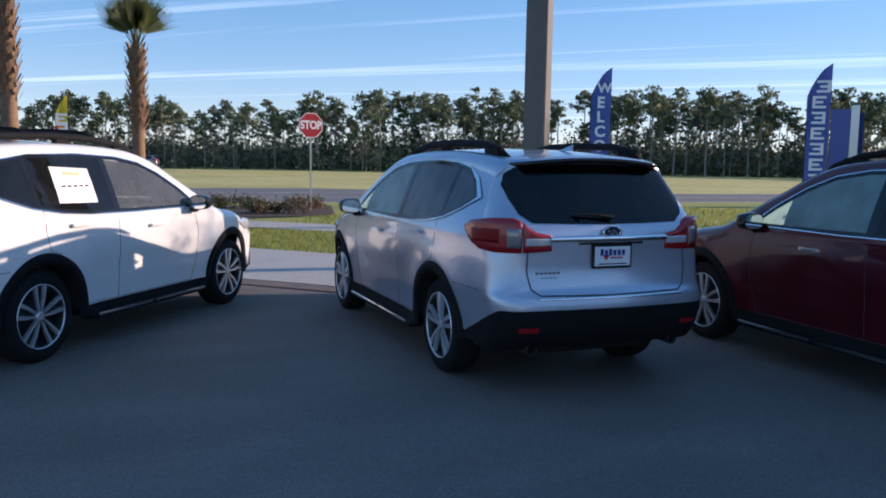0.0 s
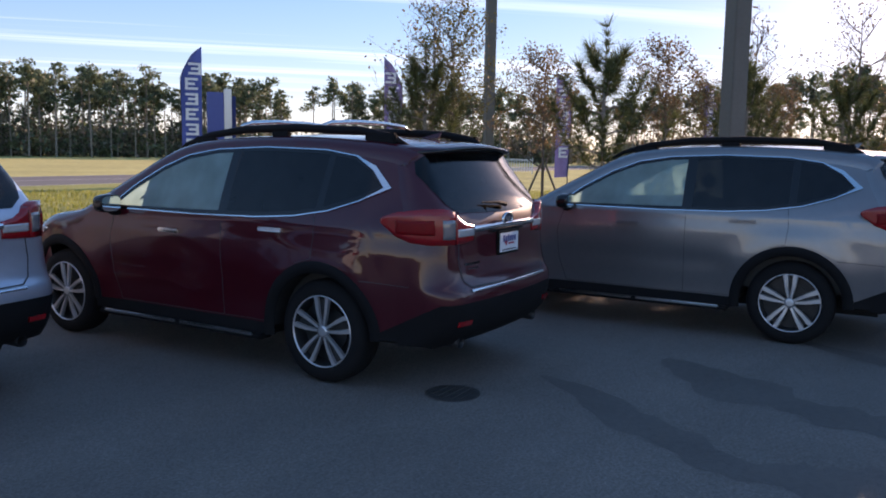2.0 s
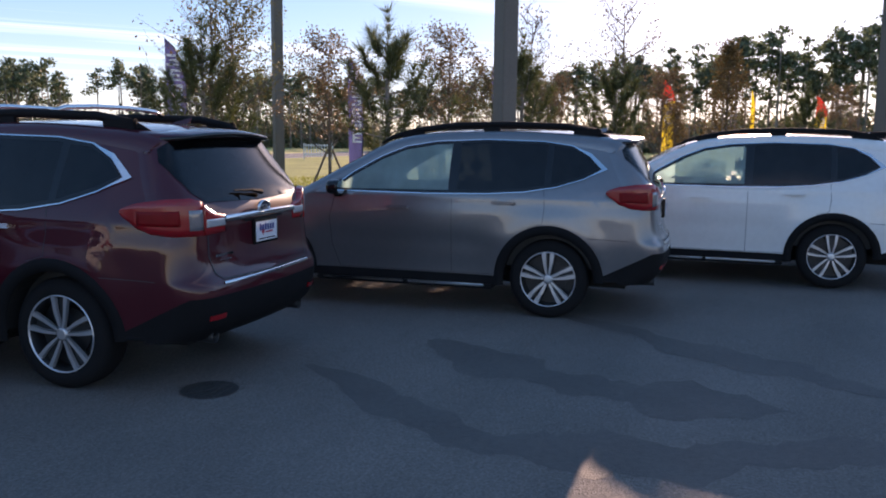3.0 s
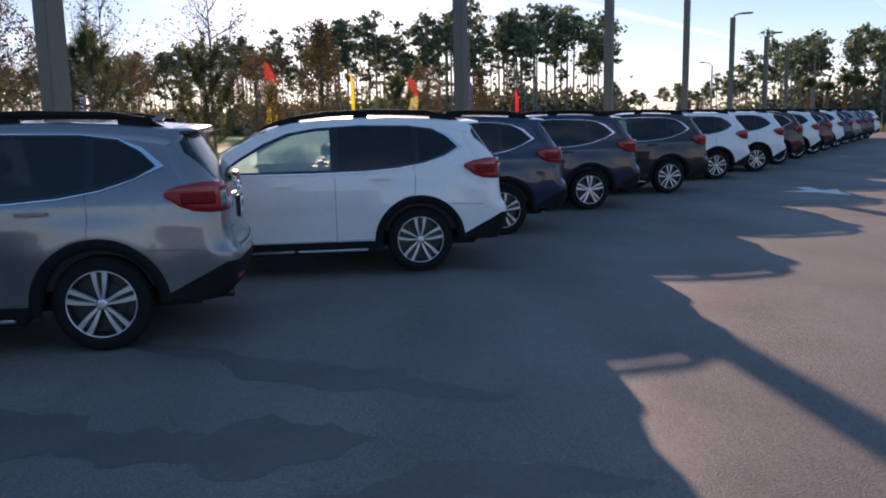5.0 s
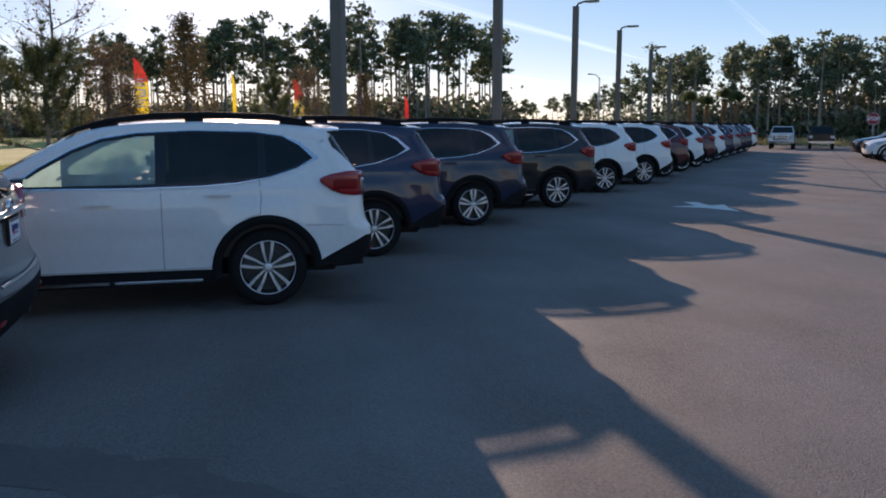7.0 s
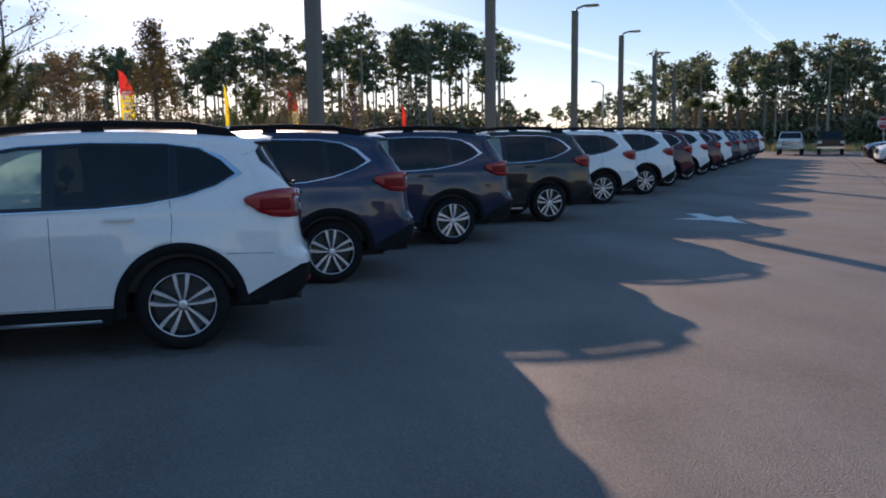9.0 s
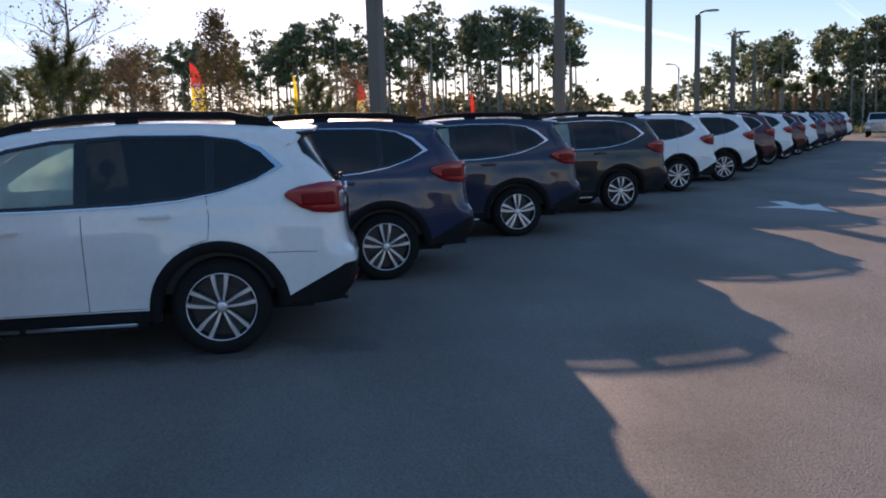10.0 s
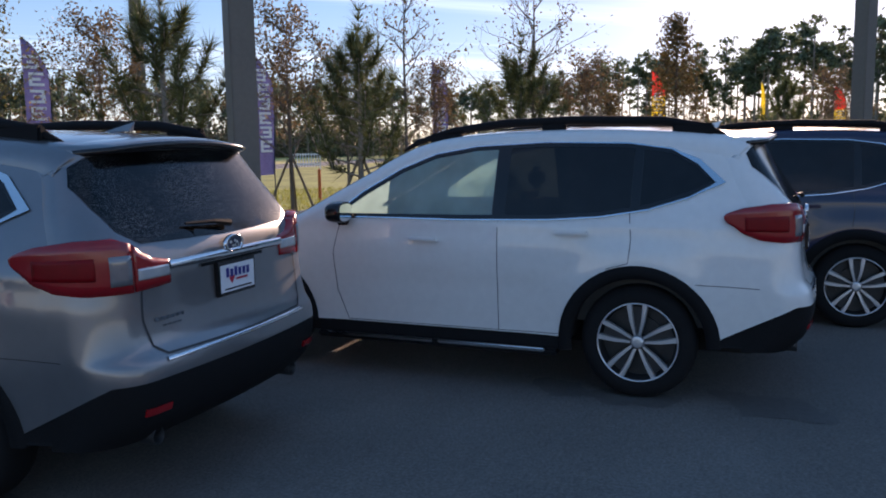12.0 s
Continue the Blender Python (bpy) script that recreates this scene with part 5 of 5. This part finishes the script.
def palm_tree(x, y, h, label):
    e = thing("palm_tree", (x, y, -0.02), uni(0, 360), label, "palm tree", "palms by the entrance")
    bm = bmesh.new()
    tube(bm, [(0, 0, -0.02), (0.02, 0, h * 0.3), (0, 0.03, h * 0.7), (0, 0, h)], [0.24, 0.19, 0.185, 0.23], 14)
    part("trunk", bm, PALMBARK, e, "", True)
    c = Cards()   # old leaf bases
    for k in range(120):
        f = 0.52 + 0.48 * k / 120
        a = k * 2.4
        p = Vector((math.cos(a), math.sin(a), 0))
        t = Vector((-math.sin(a), math.cos(a), 0)) * 0.05
        z = h * f
        i = len(c.v)
        r = 0.185
        for q in (p * r - t, p * r + t, p * (r + 0.13) + t * 0.5 + Vector((0, 0, 0.24)), p * (r + 0.13) - t * 0.5 + Vector((0, 0, 0.24))):
            c.v.append((q.x, q.y, q.z + z))
        c.f.append((i, i + 1, i + 2, i + 3))
        c.m.append(0)
    c.ob("boot_cover", [PALMBARK], e, "shaggy split leaf boots")
    for k in range(30):
        a, up = k * 2.4, uni(0.66, 1.02)
        c = Cards()
        d = Vector((math.cos(a) * (1.05 - up), math.sin(a) * (1.05 - up), up)).normalized()
        pts = [Vector((0, 0, h - 0.1))]
        for j in range(4):
            d = (d + Vector((0, 0, -0.03))).normalized()
            pts.append(pts[-1] + d * 0.15)
        c.stick(pts, [0.02, 0.016, 0.013, 0.011, 0.008], 4)
        side = d.cross(Vector((math.sin(a), -math.cos(a), 0.3))).normalized()
        for q in range(22):   # the fan
            ang = radians(-46 + 92 * q / 21)
            tip = pts[-1] + (d * math.cos(ang) + side * math.sin(ang) + Vector((0, 0, 0.08))).normalized() * uni(0.75, 1.1)
            w = (side * math.cos(ang) - d * math.sin(ang)) * 0.016
            i = len(c.v)
            c.v += [tuple(pts[-1]), tuple(pts[-1].lerp(tip, 0.5) + w), tuple(tip), tuple(pts[-1].lerp(tip, 0.5) - w)]
            c.f.append((i, i + 1, i + 2, i + 3))
            c.m.append(0)
        c.ob("frond", [FROND], e)
    return e


palm_tree(-6.4, 19.3, 4.4, "cabbage palm with a shaggy brown trunk")
palm_tree(-8.9, 16.0, 5.4, "tall cabbage palm with a shaggy brown trunk")
for x, y, h in ((68.3, -51.4, 3.6), (67.2, -52.6, 3.2), (66.5, -54.0, 3.9), (65.4, -54.6, 3.5)):
    palm_tree(x, y, h, "cabbage palm standing before the far woods")

# planting bed by the stop sign
sheet("planting_bed", [(-4.6, 18.6), (-1.0, 20.2), (-0.2, 24.9), (-4.6, 24.9)], 0.012, MULCH, "brown mulch bed with low shrubs")
for k in range(13):
    c = Cards()
    x, y, s = uni(-4.3, -0.9), uni(20.2, 24.6), uni(0.28, 0.45)
    for j in range(16):
        a = uni(0, 6.28)
        c.stick([(0, 0, 0), (math.cos(a) * s * 0.6, math.sin(a) * s * 0.6, s * uni(0.6, 1.1))], [0.008, 0.003], 3, 0)
    c.leaves((0, 0, s * 0.55), (s * 0.45, s * 0.45, s * 0.26), 240, 0.045, 1, 0.55)
    o = c.ob("shrub", [TWIG, SHRUB if k % 3 else RUSSET])
    o.location = (x, y, 0.012)
    tagged(o, "low ragged shrub in the mulch bed", "shrub", "bed shrubs")

# grass blades: the lawns near the car park
def blades(name, count, u0, u1, n0, n1, h0, h1, label, mat=None):
    u, n = rng.uniform(u0, u1, count), rng.uniform(n0, n1, count)
    x, y = U.x * u + N.x * n, U.y * u + N.y * n
    keep = y < 27
    x, y = x[keep], y[keep]
    k = len(x)
    a, w, h = rng.uniform(0, 6.28, k), rng.uniform(0.008, 0.02, k) * (3 if mat else 1), rng.uniform(h0, h1, k)
    v = np.empty((k, 3, 3))
    v[:, 0] = np.stack([x - np.cos(a) * w, y - np.sin(a) * w, np.full(k, -0.01)], 1)
    v[:, 1] = np.stack([x + np.cos(a) * w, y + np.sin(a) * w, np.full(k, -0.01)], 1)
    v[:, 2] = np.stack([x + rng.normal(0, 0.04, k), y + rng.normal(0, 0.04, k), h], 1)
    me = bpy.data.meshes.new(name)
    me.from_pydata(v.reshape(-1, 3).tolist(), [], np.arange(3 * k).reshape(-1, 3).tolist())
    me.materials.append(mat or BLADE)
    tagged(new(name, me), label, kind="stuff")


DRYBLADE = leafy("dry_blade", (0.36, 0.28, 0.12), (0.52, 0.42, 0.20), 0.4, 0.3)
BLADE = leafy("grass_blade", (0.20, 0.24, 0.04), (0.40, 0.39, 0.09), 0.5, 0.3)
blades("verge_grass", 42000, -15, 30, 5.85, 9.55, 0.03, 0.09, "short uneven blades of the lawn strip")
blades("tall_dry_grass", 9000, 77.1, 81, -45, 2, 0.2, 0.75, "tall dry grass at the end of the car park", DRYBLADE)
blades("lawn_grass", 42000, -14, 34, 11.35, 26, 0.05, 0.14, "longer blades of the roadside lawn")

# ---- signs and flags ----
SIGNRED = material("sign_red", (0.38, 0.015, 0.025), 0.4, var=0.08)
SIGNWHITE = material("sign_white", (0.75, 0.75, 0.74), 0.45, var=0.05)
FLAGBLUE = leafy("flag_blue_cloth", (0.02, 0.05, 0.22), (0.035, 0.08, 0.32), 0.45, 0)
FLAGVIOLET = leafy("flag_violet_cloth", (0.09, 0.09, 0.26), (0.15, 0.15, 0.36), 0.45, 0)
FLAGRED = leafy("flag_red_cloth", (0.60, 0.02, 0.025), (0.75, 0.05, 0.03), 0.5, 0)
FLAGYELLOW = leafy("flag_yellow_cloth", (0.80, 0.55, 0.02), (0.9, 0.68, 0.05), 0.5, 0)
LETTERWHITE = material("printed_white", (0.82, 0.82, 0.84), 0.7, var=0.04)
FLAGBLACK = material("flag_edge", (0.02, 0.02, 0.03), 0.7)


def letters(word, size, mat, parent, place, name="lettering"):
    cu = bpy.data.curves.new("letters", 'FONT')
    cu.body, cu.size, cu.align_x, cu.align_y, cu.extrude, cu.offset = word, size, 'CENTER', 'CENTER', 0.002, size * 0.035
    tmp = bpy.data.objects.new("letters", cu)
    me = bpy.data.meshes.new_from_object(tmp)
    bpy.data.objects.remove(tmp)
    me.materials.clear()
    me.materials.append(mat)
    o = new(name, me)
    o.parent = parent
    o.matrix_basis = place
    return o


def stop_sign(x, y, z, turn):
    e = thing("stop_sign", (x, y, -0.02), turn, "red octagonal stop sign on a steel post", "road sign")
    bm = bmesh.new()
    box(bm, -0.025, 0.025, 0.004, 0.035, -0.05, z + 0.3, 0.004)
    part("post", bm, STEEL, e)
    r = 0.42
    bm = bmesh.new()
    oct_ = [(r * math.cos(math.pi / 8 + k * math.pi / 4), r * math.sin(math.pi / 8 + k * math.pi / 4)) for k in range(8)]
    f = bm.faces.new([bm.verts.new((px, 0, z + pz)) for px, pz in oct_])
    g = bmesh.ops.extrude_face_region(bm, geom=[f])
    bmesh.ops.translate(bm, vec=(0, 0.004, 0), verts=[v for v in g["geom"] if isinstance(v, bmesh.types.BMVert)])
    plate = part("plate", fix(bm), SIGNWHITE, e)
    bm = bmesh.new()
    bm.faces.new([bm.verts.new((px * 0.94, -0.004, z + pz * 0.94)) for px, pz in oct_])
    part("red_field", fix(bm), SIGNRED, plate, "red field with white rim")
    letters("STOP", 0.34, SIGNWHITE, plate, pose(0, -0.008, z, 90, 0, 0) @ Matrix.Diagonal((0.86, 1.05, 1, 1)))
    return e


stop_sign(-1.34, 22.4, 2.71, 12)
stop_sign(41.7, -48.0, 2.15, -135)


def feather_flag(x, y, top, turn, mirror, bands, word, label, lean=0.04, width=0.60):
    """A tall feather banner on a bent pole; bands from the top: (share of height, material)."""
    e = thing("feather_flag", (x, y, -0.02), turn, label, "flag", "feather flags by the road")
    sg = -1 if mirror else 1
    H = top
    z0 = 0.85
    cut = 0.0
    pieces = []
    for share, mt in bands:
        pieces.append((cut, cut + share, mt))
        cut += share

    def at(f, s):
        """f from the top (0) to the foot (1), s across."""
        z = H - (H - z0) * f
        w = width * (f / 0.24) ** 0.6 if f < 0.24 else width * (1 - 0.10 * (f - 0.24))
        base = lean * (z / H)
        return (sg * (base - s * w), 0.05 * math.sin(5 * f + 2.2 * s) * s, z + 0.02 * s)
    bm = bmesh.new()   # the bent pole runs up the curved edge
    foot = at(1.0, 1.03)
    spine = [at(k / 16, 1.02) for k in range(17)][::-1]
    tube(bm, [(foot[0], foot[1], -0.05), (foot[0], foot[1], z0 * 0.5)] + spine, [0.024, 0.022] + [0.020 - 0.012 * k / 16 for k in range(17)], 6)
    part("pole", bm, FLAGBLACK, e)
    for f0, f1, mt in pieces:
        bm = bmesh.new()
        m = max(3, int((f1 - f0) * 26))
        grid = [[bm.verts.new(at(f0 + (f1 - f0) * j / m, s / 5)) for s in range(6)] for j in range(m + 1)]
        for a, b in zip(grid, grid[1:]):
            for k in range(5):
                bm.faces.new((a[k], a[k + 1], b[k + 1], b[k]))
        part("banner", fix(bm), mt, e, "", True)
    for k, ch in enumerate(word):
        f = 0.17 + k * 0.118
        px, py, pz = at(f, 0.5 if f > 0.24 else 0.42)
        if ch == "#":   # a letter that is not spelled out: open square of bars
            bm = bmesh.new()
            for bx0, bx1, bz0, bz1 in ((-.18, .18, .10, .17), (-.18, .18, -.17, -.10), (-.18, -.10, -.10, .10) if k % 2 else (.10, .18, -.10, .10), (-.10, .10, -.035, .035)):
                box(bm, bx0, bx1, -0.03, -0.02, bz0, bz1)
            o = part("letter_block", bm, LETTERWHITE, e)
            o.matrix_basis = pose(px, py - 0.03, pz)
        else:
            letters(ch, 0.40 if k == 0 else 0.46, LETTERWHITE, e, pose(px, py - 0.05, pz, 90, 0, 0), "letter")
    return e


FACE = math.degrees(math.atan2(N.y, N.x)) - 90
for u, top, mir, mt, word, label in ((-6.86, 4.6, False, FLAGBLUE, "WELCOME", "blue feather flag lettered WELCOME"), (-0.71, 4.55, False, FLAGBLUE, "#######", "blue feather flag with white letter bars"),
                                     (4.84, 4.55, True, FLAGVIOLET, "######", "violet-blue feather flag with white letter bars"), (10.8, 4.35, True, FLAGVIOLET, "######", "violet-blue feather flag behind young trees"),
                                     (16.7, 4.4, True, FLAGVIOLET, "######", "violet-blue feather flag behind young trees")):
    x, y = un(u, 19.0)
    feather_flag(x, y, top, FACE + 8, mir, [(1.0, mt)], word, label)
for x, y, top, turn, bands, mir, word in ((36.8, -2.4, 4.7, -88, [(0.28, FLAGRED), (0.72, FLAGYELLOW)], True, " ###"), (45.3, -10.4, 4.3, -92, [(0.34, FLAGRED), (0.66, FLAGYELLOW)], True, "  ##"),
                                    (45.9, -17.1, 3.5, -110, [(1.0, FLAGRED)], True, ""), (46.0, -7.0, 4.7, -90, [(1.0, FLAGYELLOW)], True, ""), (45.3, -14.1, 4.1, -90, [(1.0, FLAGBLUE)], True, ""),
                                    (-8.75, 26.0, 3.6, 0, [(0.38, FLAGYELLOW), (0.62, FLAGRED)], False, " ###")):
    feather_flag(x, y, top, turn, mir, bands, word, "red and yellow feather flag on the lawn" if len(bands) > 1 else "narrow feather flag on the lawn", width=0.36 if x < 0 else 0.56 if len(bands) > 1 else 0.22)

# tall sign column by the road
e = thing("sign_column", (21.0, 23.2, -0.02), -42, "tall blue and silver sign column by the road", "sign")
bm = bmesh.new()
box(bm, -0.62, 0.10, -0.25, 0.25, 0, 4.05, 0.02)
part("blue_panel", bm, material("sign_blue", (0.05, 0.09, 0.34), 0.3, var=0.08), e, "blue panel")
bm = bmesh.new()
box(bm, 0.11, 0.42, -0.28, 0.28, 0, 4.2, 0.02)
part("silver_column", bm, material("brushed_silver", (0.60, 0.61, 0.62), 0.3, 0.9, var=0.06), e, "brushed silver column")
bm = bmesh.new()
box(bm, 0.43, 0.60, -0.2, 0.2, 0, 3.9, 0.02)
part("blue_edge", bm, FLAGBLUE, e)

# orange marker stake on the lawn and a white gate across the field
e = thing("marker_stake", (22.4, 6.2, -0.02), 0, "thin orange plastic marker stake on the lawn", "marker")
bm = bmesh.new()
tube(bm, [(0, 0, -0.05), (0, 0, 0.95), (0, 0, 1.0)], [0.055, 0.05, 0.02], 8)
part("stake", bm, material("marker_orange", (0.65, 0.12, 0.03), 0.6, var=0.1), e)
e = thing("field_gate", (52.0, 23.4, -0.12), -62, "low white slatted gate across the field", "gate")
for x0 in (-1.1, 1.04):
    bm = bmesh.new()
    box(bm, x0, x0 + 0.08, -0.04, 0.04, -0.05, 1.35, 0.01)
    part("post", bm, SIGNWHITE, e)
for z0 in (0.45, 1.15):
    bm = bmesh.new()
    box(bm, -1.02, 1.04, -0.02, 0.02, z0, z0 + 0.09, 0.008)
    part("rail", bm, SIGNWHITE, e)
for k in range(10):
    bm = bmesh.new()
    box(bm, -0.95 + k * 0.2, -0.89 + k * 0.2, -0.035, -0.021, 0.3, 1.3, 0.005)
    part("slat", bm, SIGNWHITE, e)

# road lamps
lamp_post(15.85, 7.36, 7.5, 0.26, ARM)
for x, y, h, turn in ((77.0, -46.0, 6.7, 120),):
    e = thing("road_lamp", (x, y, -0.05), turn, "slim round road lamp on a tall grey pole", "lamp post")
    bm = bmesh.new()
    tube(bm, [(0, 0, -0.05), (0, 0, h * 0.6), (0, 0, h)], [0.13, 0.11, 0.08], 12)
    part("pole", bm, STEEL if x > 50 else BRONZE, e, "", True)
    bm = bmesh.new()
    tube(bm, [(0, 0, h - 0.1), (0.6, 0, h + 0.25), (1.6, 0, h + 0.3)], 0.04, 8)
    part("arm", bm, STEEL, e, "", True)
    bm = bmesh.new()
    box(bm, 1.5, 2.1, -0.14, 0.14, h + 0.22, h + 0.34, 0.03)
    part("lamp_head", bm, STEEL, e)

# ---- car park details ----
IRON = material("cast_iron", (0.07, 0.067, 0.064), 0.6, 0.3, var=0.3, scale=12, bump=0.4)
e = thing("manhole_cover", (-0.62, -0.92, 0), 0, "round dark iron manhole cover in the asphalt", "manhole cover")
bm = bmesh.new()
bm.faces.new([bm.verts.new((0.19 * math.cos(a), 0.19 * math.sin(a), 0.006)) for a in (2 * math.pi * k / 32 for k in range(32))])
part("lid", bm, IRON, e)
for k in range(-2, 3):
    bm = bmesh.new()
    box(bm, -0.155 + abs(k) * 0.03, 0.155 - abs(k) * 0.03, k * 0.055 - 0.01, k * 0.055 + 0.01, 0.004, 0.011)
    part("rib", bm, IRON, e)
sheet("road_arrow", [(12.45, -14.55), (12.0, -15.1), (11.15, -15.35), (11.9, -15.6), (12.55, -15.95), (12.4, -15.5), (13.2, -15.7), (13.3, -15.4), (12.5, -15.2)], 0.006, WHITELINE, "white arrow painted on the asphalt")
SEAM = material("asphalt_seam", (0.045, 0.044, 0.044), 0.75, var=0.3, scale=3, bump=0.3)
a, b = Vector((-2.0, -6.05)), Vector((44.0, -44.2))
side = Vector(((b - a).y, -(b - a).x)).normalized()
pts, pts2 = [], []
for k in range(61):
    p = a.lerp(b, k / 60)
    j = 0.02 * math.sin(k * 1.7) + 0.03 * math.sin(k * 0.43)
    pts.append(tuple(p + side * (2.0 + j)))
    pts2.append(tuple(p + side * (2.07 + j + 0.02 * math.sin(k * 2.9))))
sheet("asphalt_seam", pts + pts2[::-1], 0.004, SEAM, "dark wavering joint in the asphalt")

DAMP = material("damp_asphalt", (0.106, 0.094, 0.085), 0.74, var=0.22, scale=1.6, bump=0.8, bscale=70)


def damp_streak(line, width, seed):
    """A dark damp run on the asphalt with a ragged, wandering outline."""
    r = random.Random(seed)
    pts = [tuple(p) for p in catmull(line, 9)]
    ph = [r.uniform(0, 6.28) for _ in range(6)]
    lo, hi = [], []
    for i, p in enumerate(pts):
        a, b = Vector(pts[max(i - 1, 0)]), Vector(pts[min(i + 1, len(pts) - 1)])
        d = (b - a).normalized()
        nrm = Vector((-d.y, d.x))
        f = math.sin(math.pi * (i + 0.6) / (len(pts) + 0.2)) ** 0.6
        for k, (out, sign) in enumerate(((lo, 1), (hi, -1))):
            wob = 0.5 + 0.22 * math.sin(i * 0.31 + ph[k]) + 0.12 * math.sin(i * 0.83 + ph[2 + k]) + 0.06 * math.sin(i * 2.1 + ph[4 + k]) + r.uniform(-0.05, 0.05)
            out.append(tuple(Vector(p) + nrm * sign * width * f * wob))
    return sheet("damp_patch", lo + hi[::-1], 0.0012 + 0.0004 * seed, DAMP, "dark damp run on the asphalt")


damp_streak([(0.15, -1.25), (-0.53, -2.30), (-1.02, -3.05), (-0.88, -3.7), (-0.66, -4.4), (-0.5, -5.2), (-0.66, -5.85)], 0.50, 1)
damp_streak([(1.2, -1.9), (0.6, -2.65), (0.28, -3.4), (0.18, -4.1), (0.16, -4.6)], 0.62, 2)
damp_streak([(2.6, -2.6), (1.95, -3.65), (1.3, -4.4), (0.95, -4.95), (0.65, -5.5)], 0.42, 3)
damp_streak([(5.3, -4.8), (5.08, -5.1), (5.02, -5.45), (5.1, -5.8)], 0.34, 4)
damp_streak([(5.35, -5.95), (5.16, -6.29), (4.9, -6.69)], 0.34, 5)


# ---- pick-up trucks at the far end ----
def pickup(x, y, turn, mat, label):
    e = thing("pickup_truck", (x, y, 0), turn, label, "pickup truck", "pick-ups at the far end")
    e.scale = (0.88, 0.88, 0.88)
    bm = bmesh.new()
    box(bm, -0.97, 0.97, -1.2, 4.45, 0.50, 1.08, 0.10)
    box(bm, -0.93, 0.93, 2.9, 4.40, 1.0, 1.26, 0.10)
    rows = []
    for yy, z, w in ((1.15, 1.05, 0.93), (1.2, 1.80, 0.76), (2.55, 1.84, 0.76), (3.15, 1.25, 0.90)):
        rows.append([bm.verts.new((-w, yy, z)), bm.verts.new((w, yy, z))])
    for r0, r1 in zip(rows, rows[1:]):
        bm.faces.new((r0[0], r0[1], r1[1], r1[0]))
    for k in (0, 1):
        bm.faces.new([r[k] for r in rows])
    part("body", fix(bm), mat, e)
    bm = bmesh.new()
    quad(bm, [(-0.72, 2.63, 1.79), (0.72, 2.63, 1.79), (0.82, 3.10, 1.32), (-0.82, 3.10, 1.32)])
    part("windscreen", facing(bm, (0, 1, 1)), PRIVACY, e)
    bm = bmesh.new()
    box(bm, -0.62, 0.62, 4.40, 4.49, 0.72, 1.14, 0.03)
    part("grille", bm, GLOSSBLACK if mat is not WHITE else CHROME, e)
    bm = bmesh.new()
    box(bm, -0.98, 0.98, 4.40, 4.62, 0.48, 0.68, 0.05)
    part("bumper", bm, CHROME, e)
    for sg in (-1, 1):
        bm = bmesh.new()
        quad(bm, [(sg * 0.895, 1.26, 1.22), (sg * 0.875, 2.95, 1.30), (sg * 0.775, 2.50, 1.77), (sg * 0.78, 1.28, 1.74)])
        part("side_window", facing(bm, (sg, 0, 0)), PRIVACY, e, "dark side glass")
        bm = bmesh.new()
        box(bm, sg * 0.98 - 0.012, sg * 0.98 + 0.012, 1.35, 1.55, 1.02, 1.06, 0.006)
        part("door_handle", bm, CHROME, e)
        bm = bmesh.new()
        box(bm, sg * 0.80 - 0.15, sg * 0.80 + 0.15, 4.38, 4.47, 0.88, 1.12, 0.02)
        part("headlight", bm, CLEARLENS, e)
        bm = bmesh.new()
        box(bm, sg * 1.12 - 0.12, sg * 1.12 + 0.12, 2.75, 2.87, 1.22, 1.48, 0.04)
        part("door_mirror", bm, CLAD, e)
        for yy in (0.0, 3.5):
            bm = bmesh.new()
            lathe(bm, [(-0.22, 0.25), (-0.22, 0.38), (-0.18, 0.40), (-0.04, 0.40), (0, 0.37), (0, 0.25), (-0.05, 0.24), (-0.05, 0.0)], 24, sg)
            w = part("wheel", fix(bm), RUBBER, e)
            w.matrix_basis = pose(sg * 0.95, yy, 0.40)
    return e


pickup(49.6, -47.4, 49, WHITE, "white pick-up truck facing up the aisle")
pickup(48.5, -49.9, 49, GRAPHITE, "dark pick-up truck facing up the aisle")
for x, y, turn, mat, words in ((27.0, -38.6, -34, WHITE, "white car in the opposite row"), (30.2, -40.9, -34, GRAPHITE, "dark car in the opposite row"),
                               (-13.0, 101.0, 70, WHITE, "white car standing across the road"), (-7.0, 103.0, 80, TAUPE, "silver car standing across the road")):
    c2 = copy_thing(FANCY, pose(x, y, 0 if y < 50 else -0.12, 0, 0, turn))
    tagged(c2, words, "car", "cars standing far off")
    recolour(c2, mat)
